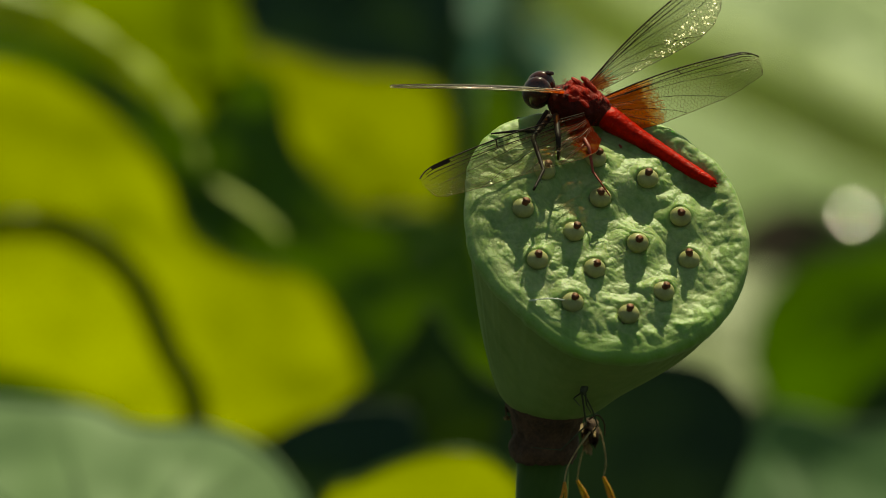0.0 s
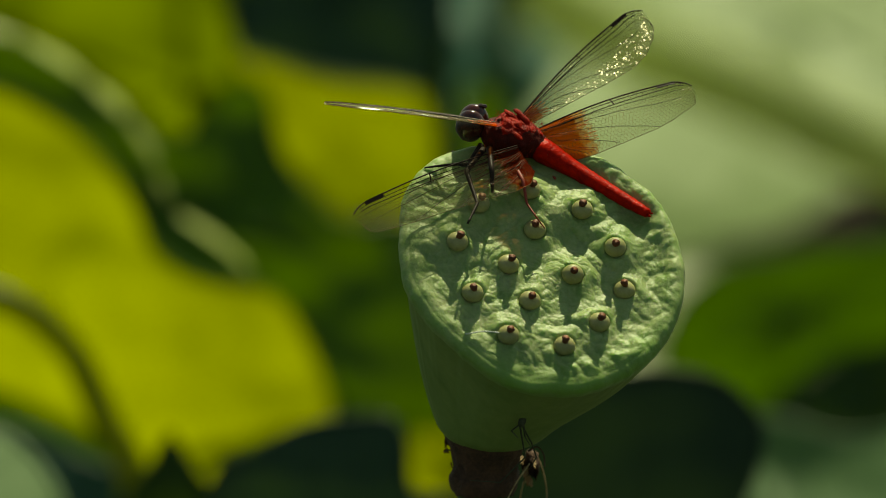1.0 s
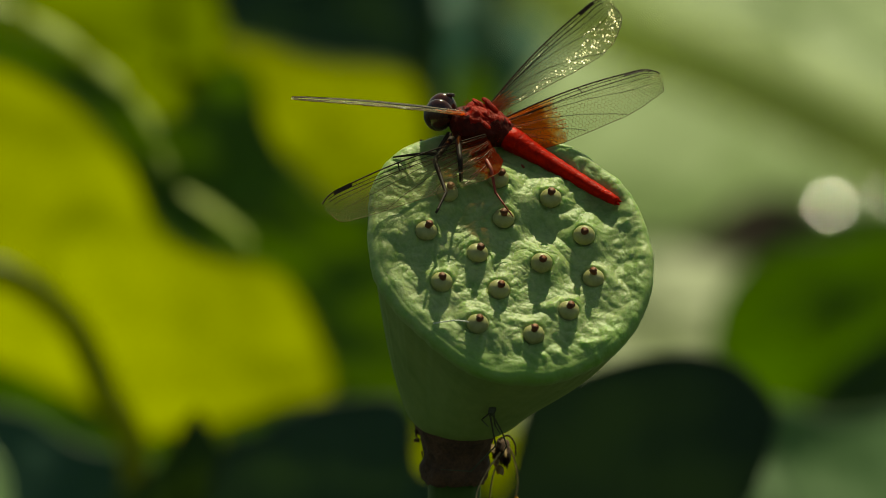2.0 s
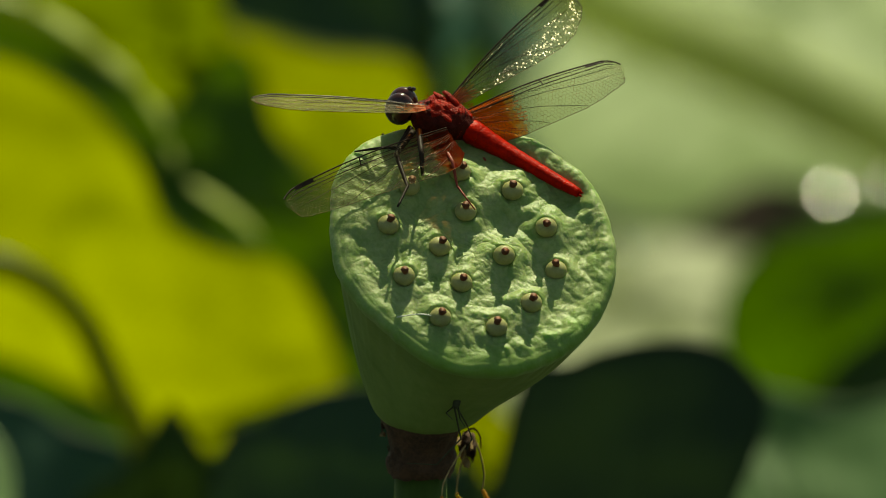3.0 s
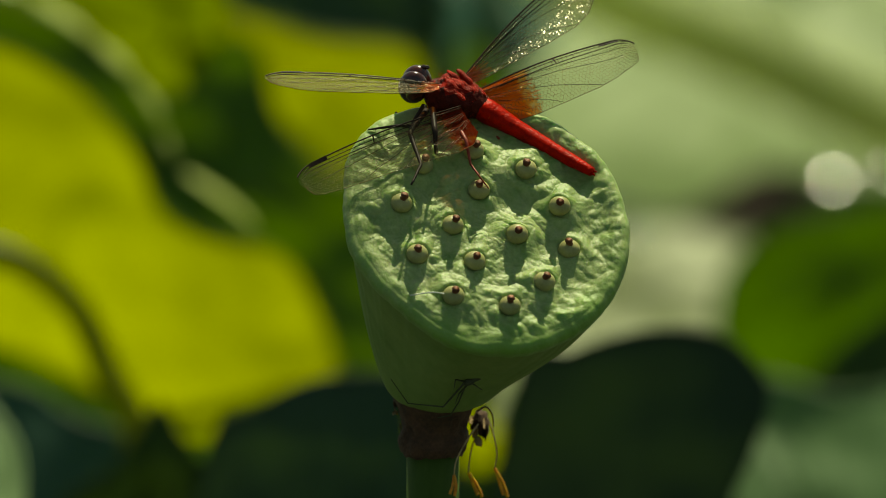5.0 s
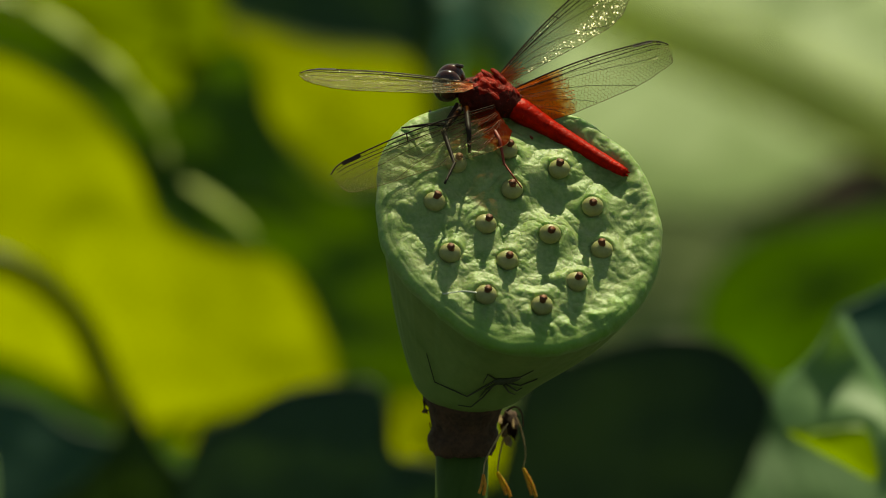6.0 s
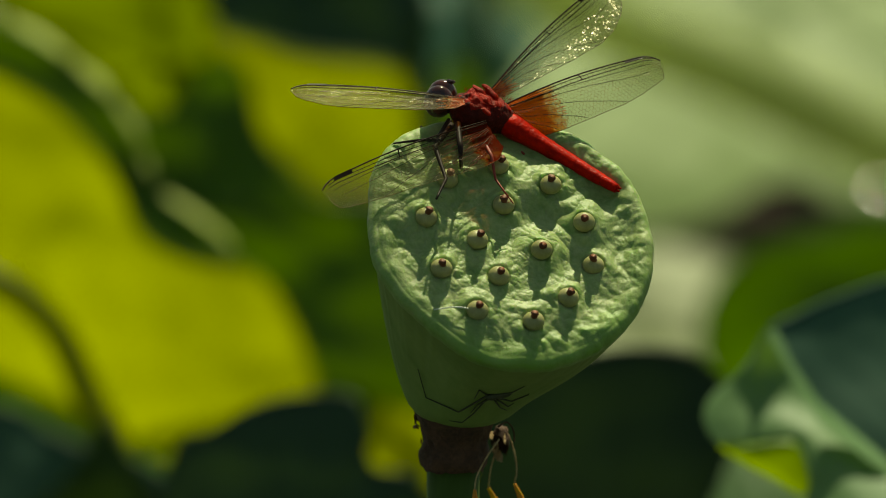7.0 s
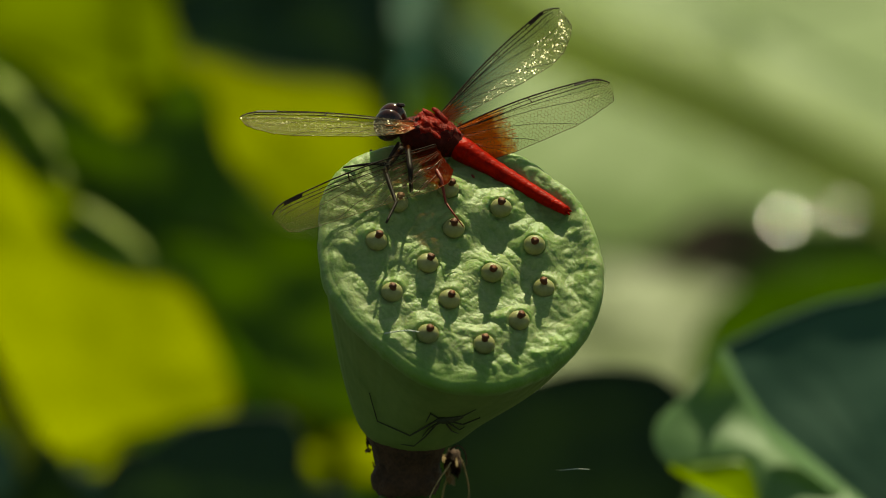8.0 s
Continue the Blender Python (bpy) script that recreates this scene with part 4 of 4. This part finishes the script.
LEAVES["dark_left"] = lotus_leaf("lotus leaf low down, coloured dark blue-green for shade",
    [(345, 830), (430, 752), (510, 708), (600, 692), (668, 694), (694, 740), (705, 820), (800, 880), (820, 1300), (300, 1300)], (560, 1050), 0.5, 0.18, 0.0, LEAF_SHADE_DARK, 0.004, seed=9)
LEAVES["spot"] = lotus_leaf("small bright yellow-green leaf behind the stalk",
    [(638, 770), (646, 722), (685, 688), (730, 700), (790, 735), (835, 780), (840, 850), (640, 850)], (705, 796), 0.85, -0.5, 0.0, LEAF_SPOT, 0.006, seed=23, foot=(742, 796))
LEAVES["front_low"] = lotus_leaf("bright yellow-green leaf rim low before the dark leaf",
    [(520, 870), (600, 812), (700, 772), (790, 766), (850, 800), (880, 870), (850, 1200), (520, 1200)], (700, 1050), 0.46, -0.6, 0.0, LEAF, 0.004, seed=31)
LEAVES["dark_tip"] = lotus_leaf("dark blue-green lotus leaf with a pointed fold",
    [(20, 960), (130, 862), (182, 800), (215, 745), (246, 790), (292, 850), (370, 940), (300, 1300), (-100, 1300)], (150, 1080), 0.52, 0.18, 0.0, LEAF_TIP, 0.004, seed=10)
LEAVES["dark_corner"] = lotus_leaf("dark teal lotus leaf beneath the glowing leaf",
    [(-400, 690), (0, 710), (120, 770), (300, 830), (400, 1000), (300, 1300), (-400, 1300)], (0, 950), 0.62, 0.34, 0.0, LEAF_BLUE, 0.004, seed=24)
LEAVES["pale_corner"] = lotus_leaf("low grey-green lotus leaf, coloured pale for sunlight",
    [(-900, 690), (-500, 640), (-350, 680), (-200, 690), (-90, 760), (-40, 900), (-100, 1300), (-900, 1300)], (-400, 950), 0.40, 0.8, 0.0, LEAF_SOFT, 0.004, seed=25)
LEAVES["top_dark"] = lotus_leaf("lotus leaf at the back, coloured dark for shade",
    [(380, -200), (760, -200), (745, 60), (715, 112), (560, 108), (470, 88), (400, 40)], (580, -60), 0.9, 0.2, 0.0, LEAF_SHADE_DARK, 0.006, seed=11, foot=(750, -190), stalk=(0.02, 0.05))
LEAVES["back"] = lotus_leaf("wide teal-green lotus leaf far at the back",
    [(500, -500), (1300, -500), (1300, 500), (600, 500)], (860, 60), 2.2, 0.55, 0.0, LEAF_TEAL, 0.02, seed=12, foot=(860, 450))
LEAVES["floor"] = lotus_leaf("broad lotus leaf beneath the others, coloured dark for shade",
    [(-900, 500), (900, 300), (2500, 400), (2500, 1500), (-900, 1500)], (800, 800), 1.7, 0.2, 0.0, LEAF_SHADE_DARK, 0.03, seed=13)
LEAVES["curled"] = lotus_leaf("dark teal lotus leaf with a curled pale flap",
    [(1436, 596), (1500, 555), (1570, 525), (1700, 490), (2000, 480), (2000, 1300), (1700, 1300), (1640, 880), (1540, 770), (1480, 690)], (1800, 900), 0.31, 0.45, 0.0, LEAF_BLUE, 0.003, seed=14)
leaf_fold(LEAVES["curled"], "flap", "pale grey-green flap folded down", ((1434, 580), (1392, 650), (1336, 700), (1321, 737), (1336, 774), (1372, 796), (1424, 789), (1472, 785), (1493, 806), (1500, 840), (1502, 880), (1510, 1010)),
          ((1437, 578), (1446, 594), (1456, 612), (1466, 634), (1478, 656), (1494, 682), (1514, 712), (1541, 740), (1570, 766), (1605, 796), (1660, 838), (1790, 950)), 0.265, LEAF_FRESH)
leaf_flap(LEAVES["curled"], "lip", "yellow-green turned-under lip", [(1346, 786), (1420, 780), (1478, 780), (1500, 812), (1507, 850), (1502, 874), (1486, 872), (1440, 846), (1385, 816)], 0.248, -0.5, LEAF_LIP)
leaf_ribbon(LEAVES["curled"], "lip_edge", "bright thin edge of the lip", ((1380, 794), (1428, 784), (1476, 782), (1496, 808), (1503, 846)), 0.244, 4, LEAF_LIP)
leaf_ribbon(LEAVES["curled"], "crease", "pale crease along the fold", ((1440, 584), (1466, 634), (1514, 712), (1570, 766), (1660, 838), (1760, 925)), 0.262, 12, LEAF_FRESH)
LEAVES["brown"] = lotus_leaf("withered dark brown lotus leaf edge",
    [(1080, 430), (1180, 410), (1255, 380), (1320, 336), (1400, 332), (1440, 380), (1420, 426), (1330, 434), (1200, 436)], (1320, 385), 1.29, 0.3, 0.0, BROWN, 0.004, seed=27, foot=(1400, 390))
for x, y, far, bulge in ((1470, 346, 1.37, 0.040), (1585, 322, 1.37, 0.053), (1116, 442, 1.10, 0.013)):
    water_drop(x, y, far, 0.0042, bulge)
STALKS = {}
# Olive arch drawn as a stalk, for a shadow lying on the leaf.
STALKS["arch"] = lone_stalk("arching stalk standing in for a shadow on the glowing leaf", [(-320, 500, 0), (-90, 470, 0), (20, 495, 0), (110, 575, 0), (165, 690, 0), (215, 800, 0), (225, 1100, 0)], 0.60, 0.0040, STALK_SHADOW_OLIVE)
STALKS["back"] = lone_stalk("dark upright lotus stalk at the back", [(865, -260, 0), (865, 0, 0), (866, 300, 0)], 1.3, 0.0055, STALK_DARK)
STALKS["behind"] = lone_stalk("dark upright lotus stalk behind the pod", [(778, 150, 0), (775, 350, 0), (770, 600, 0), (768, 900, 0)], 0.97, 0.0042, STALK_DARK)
# Added stalk in place of the soft shadow band across the pale leaf.
STALKS["cross"] = lone_stalk("slanting stalk standing in for a soft shadow on a pale leaf", [(900, -90, 0), (1080, 20, 0), (1320, 120, 0), (1600, 260, 0), (2000, 480, 0)], 1.32, 0.013, STALK_SOFT_SHADOW)


# ---- drifting silk ----
def drifting_silk():
    base = Matrix.Translation(board(1010, 960, 60))
    th = thing("drifting_thread", base, "fine white spider silk drifting past in the air", "thread")
    line = [board(1010 - 30 + 60 * i / 15, 960 + 0.6 * math.sin(i * 0.55), 60) for i in range(16)]
    part("thread", tube(bmesh.new(), line, [K * 0.5 * (0.3 + math.sin(math.pi * (0.05 + 0.9 * i / 15))) for i in range(16)], 6), SILK, th)
    return th, base


SILK_THREAD = drifting_silk()


# ---- what moves ----
# seconds, sideways and upward shift of the pod's head in millimetres
SWAY = [
    (0, 20.7, 7.2), (0.1, 4.4, 3), (0.2, -8.1, -1), (0.3, -10.4, -2.6), (0.4, -2.9, -2.1), (0.5, 12.5, -0.3),
    (0.6, 27.3, 2.4), (0.7, 37.1, 4.5), (0.8, 36.8, 4.8), (0.9, 26.6, 3.4), (1, 10, 1.8), (1.1, -3.6, 1),
    (1.2, -10, 0.4), (1.3, -8.2, 0.8), (1.4, 1.6, 1.8), (1.5, 12.9, 2.7), (1.6, 19.4, 2.8), (1.7, 21.1, 2.7),
    (1.95, 10.6, 1), (2.2, -2.6, -0.4), (2.4, 4.2, 0.6), (2.6, 12.4, 1.8), (2.8, 7.9, 1.3), (2.9, 1.8, 0.1),
    (3, -1.8, -0.8), (3.1, -1.2, -1), (3.2, 3.9, -0.4), (3.3, 9.6, 1.4), (3.4, 13.1, 2.3), (3.5, 14.3, 2.7),
    (3.6, 12, 2.2), (3.7, 5.8, 1.3), (3.8, 0.3, 0.3), (3.9, -1.2, -0.3), (4, -0.6, -0.6), (4.1, 4.2, 0.3),
    (4.2, 9.9, 1.3), (4.4, 13.8, 2.1), (4.65, 5.1, 1.1), (4.85, -1.8, 0.6), (5.05, 2.8, 1.8), (5.2, 7.9, 2.9),
    (5.3, 8, 2.9), (5.4, 5.7, 1.8), (5.5, 2.4, 1), (5.6, -0.3, 0.6), (5.7, -0.2, 0.9), (5.8, 1.9, 1.7),
    (5.9, 5.2, 2.4), (6, 7.5, 3.2), (6.1, 8.2, 3.2), (6.2, 6.5, 2.7), (6.3, 3.4, 1.7), (6.4, 0.7, 0.5),
    (6.5, 0, 0), (6.6, 0.7, 0.2), (6.7, 3.8, 0.6), (6.8, 6.5, 1.5), (6.9, 8.6, 1.9), (7, 8.1, 2.3),
    (7.1, 5.5, 1.9), (7.2, 2.9, 1.5), (7.3, 0.5, 1), (7.4, -0.6, 0.8), (7.5, 1, 0.9), (7.6, 4.5, 1.4),
    (7.7, 7.2, 1.9), (7.8, 8.1, 2), (7.9, 7.4, 1.9), (8, 5, 1.6),
]


def swing(dx, dz):
    """The pod's swing about the foot of its stalk, as a turn of space."""
    foot = POD_BASE.translation
    return Matrix.Translation((0, 0, dz * 0.001)) @ Matrix.Translation(foot) @ Matrix.Rotation(math.asin(dx * 0.001 / (PIVOT + 0.045)), 4, "Y") @ Matrix.Translation(-foot)


# seconds, sideways and downward shift in board units
GLOW_SWAY = [(0, 32, -13, -2), (0.2, 14, -16, -2), (0.4, 70, 5, -1), (0.5, 132, 14), (0.6, 83, 14), (0.8, -6, 3), (1, -5, 2), (1.2, 32, 4), (1.5, 74, -3),
             (1.7, 15, -12), (3, 31, -3), (3.5, 26, 8), (4, 46, 5), (5.5, 7, 0), (6, 21, 0), (6.5, 0, 0), (7, 6, 3), (7.5, -26, -4), (8, -78, -15)]
TIP_SWAY = [(0, 500, -225), (0.2, 345, -150), (0.4, 210, -130), (0.5, 170, -125), (0.6, 120, -100), (0.8, 50, -40), (1, 60, -20), (1.2, 95, -25), (1.5, 120, -50),
            (1.7, 130, -40), (3, 80, -20), (3.5, 75, -10), (4.2, 75, -5), (5.5, 30, 0), (6.5, 0, 0), (8, -60, 0)]
PALE_SWAY = [(0, 540, 42), (0.2, 470, 55), (0.4, 190, 20), (0.6, 90, 20), (0.8, 110, 20), (1, 130, 15), (1.2, 110, 10), (1.5, 60, 10), (1.7, 50, 5), (3.5, 62, 0), (4.2, 92, 0), (5.5, 40, 0), (6.5, 0, 0), (8, -60, 0)]
CURL_SWAY = [(0, 420, 40), (1.7, 420, 40), (4.2, 360, 30), (5.3, 190, -20), (5.5, 135, -30), (5.9, 80, -20), (6.1, 15, -8), (6.5, 0, 0), (7, -60, -8), (7.5, -52, -8), (8, -87, -8)]
SPOT_SWAY = [(0, 60, 60), (0.2, 45, 65), (0.4, 105, 30), (0.6, 120, 0), (0.8, 90, 0), (1, 62, 0), (1.5, 112, 0), (1.7, 108, 0), (3.5, 88, 0), (4.2, 75, 0), (5.3, 25, 0), (5.5, 75, 10), (5.8, 60, 10), (6.1, 45, 0), (6.5, 34, 0), (7, 6, -6), (7.5, -30, -25), (8, -70, -55)]
DARK_SWAY = [(0, 0, 0), (0.4, 0, 0), (0.6, 25, 0), (0.8, -15, 0), (1, 0, 0), (1.5, 25, 0), (3.5, 35, 0), (4.2, 28, 0), (5.5, 0, 0), (6.5, -25, 0), (7.5, -52, 0), (8, -88, 0)]
RIGHT_SWAY = [(0, -40, 0), (0.2, 20, 0), (0.5, 95, 0), (0.75, 40, 0), (1, 5, 0), (1.5, 52, 0), (1.7, 50, 0), (3, 30, 0), (3.5, 24, 0), (4, 45, 6), (4.2, 42, 4), (5.5, 22, 0), (6, 36, 0), (6.5, 0, 0), (8, 0, 0)]
OLIVE_SWAY = [(0, 38, 0), (0.5, -32, 0), (1, -100, 0), (1.5, -17, 0), (1.7, 0, 0), (3, 25, 0), (3.5, 35, 0), (4, 12, 0), (5.5, 15, 0), (6, -15, 0), (6.5, 0, 0), (7, 10, 0), (7.5, 25, 12), (8, 55, 28)]
ARCH_SWAY = [(0, 85, -105), (0.2, 110, -110), (0.4, 110, -50)] + [r[:3] for r in GLOW_SWAY if r[0] > 0.5]
# a leaf that the first gust bends up and lets sink again
FRONT_SWAY = [(0, 0, 0), (0.2, -40, 45), (0.4, -60, 150), (0.6, -60, 210), (1, -60, 220), (4, -60, 220), (8, -60, 220)]
# a gust lifts the withered edge over the glinting drops
LOW_SWAY = [(0, 0, 0, 0), (2, 0, 0, 0), (4.5, 0, 0, 0), (5.2, 0, 0, 0), (5.45, 10, 0, 22), (6.0, 10, 0, 22), (6.25, 0, 0, 0), (6.6, 0, 0, 0), (8, 0, 0, 0)]
BROWN_SWAY = [(0, 0, 0), (0.15, 0, 0), (0.3, 150, -36), (0.6, 150, -36), (0.72, 0, 0), (0.86, 0, 0), (1.0, 150, -36), (1.25, 150, -36), (1.42, 0, 0), (1.55, 0, 0), (2.2, 0, 0), (3.5, 0, 0), (4.8, 0, 0), (5.25, 0, 0), (5.5, 175, -32), (5.8, 180, -42), (6.0, 165, -36), (6.2, 0, 0), (6.35, 0, 0), (6.7, 20, -6), (7, 50, -14), (7.5, 165, -36), (7.75, 80, -16), (8, 0, 0)]


# the silk sinks past, is blown aside below and lifted again: seconds, shift sideways and down, turn
DRIFT = [(0, -60, 60, 78), (7.4, -60, 60, 78), (7.6, -92, -220, 78), (7.7, -60, -70, 60), (7.8, -10, 20, 30), (7.9, 40, -40, 8), (8, 78, -175, 2)]


def shifted(entry, depth, rows):
    """Rows for a leaf or stalk that drifts with the wind, and tilts where a fourth number says so."""
    ob, base = entry
    g = (REACH + depth) / REACH * K
    return [(t, Matrix.Translation(RIGHT * (x * g) - UP * (y * g)) @ base @ Matrix.Rotation(radians(a[0] if a else 0), 4, RIGHT)) for t, x, y, *a in rows]


# seconds, twist and drop of the fore wing in degrees
FLAP = [(0, -25, -4), (0.2, -9, -8), (0.4, 9, -10.5), (0.5, 0, -6), (0.6, -19, -2), (0.8, -17, 1.5), (1, -23, 2.5), (1.2, -23, 2), (1.5, -15, 0), (1.7, -23, 1),
        (2.8, -15, 0), (3, -7, 0), (3.5, -7, 0), (4.2, -8, 0), (5.5, 0, 0), (6.5, 0, 0), (7, 2, 0), (8, 6, -1)]


def motions():
    swings = [(t, swing(dx, dz)) for t, dx, dz in SWAY]
    walk(pod, [(t, m @ POD_BASE) for t, m in swings])
    walk(fly, [(t, m @ FLY_BASE) for t, m in swings])
    turned = [(t, m, 70 * max(0.0, min(1.0, (5.2 - t) / 0.9))) for t, m in swings]
    walk(spider_thing, [(t, m @ SPIDER_BASE @ Matrix.Rotation(radians(a), 4, NEAR)) for t, m, a in turned])
    fore, rest = WINGS["lf"]
    drop = FLY_BASE.to_3x3().inverted() @ NEAR
    walk(fore, [(t, Matrix.Translation(rest.translation) @ Matrix.Rotation(radians(-d), 4, drop) @ Matrix.Translation(-rest.translation) @ rest @ Matrix.Rotation(radians(-w), 4, "X")) for t, w, d in FLAP])
    walk(LEAVES["glow"][0], shifted(LEAVES["glow"], 0.72, GLOW_SWAY))
    walk(STALKS["arch"][0], shifted(STALKS["arch"], 0.60, ARCH_SWAY))
    walk(LEAVES["dark_tip"][0], shifted(LEAVES["dark_tip"], 0.52, TIP_SWAY))
    walk(LEAVES["dark_left"][0], shifted(LEAVES["dark_left"], 0.5, DARK_SWAY))
    walk(LEAVES["dark_right"][0], shifted(LEAVES["dark_right"], 0.45, RIGHT_SWAY))
    walk(LEAVES["olive"][0], shifted(LEAVES["olive"], 1.0, OLIVE_SWAY))
    walk(LEAVES["pale_corner"][0], shifted(LEAVES["pale_corner"], 0.40, PALE_SWAY))
    walk(LEAVES["front_low"][0], shifted(LEAVES["front_low"], 0.46, FRONT_SWAY))
    walk(LEAVES["spot"][0], shifted(LEAVES["spot"], 0.85, SPOT_SWAY))
    walk(LEAVES["pale_low"][0], shifted(LEAVES["pale_low"], 1.2, LOW_SWAY))
    walk(LEAVES["brown"][0], shifted(LEAVES["brown"], 1.29, BROWN_SWAY))
    walk(SILK_THREAD[0], [(t, Matrix.Translation(RIGHT * (x * K) - UP * (y * K)) @ SILK_THREAD[1] @ Matrix.Rotation(radians(a), 4, NEAR)) for t, x, y, a in DRIFT])
    walk(LEAVES["curled"][0], shifted(LEAVES["curled"], 0.28, CURL_SWAY))


motions()
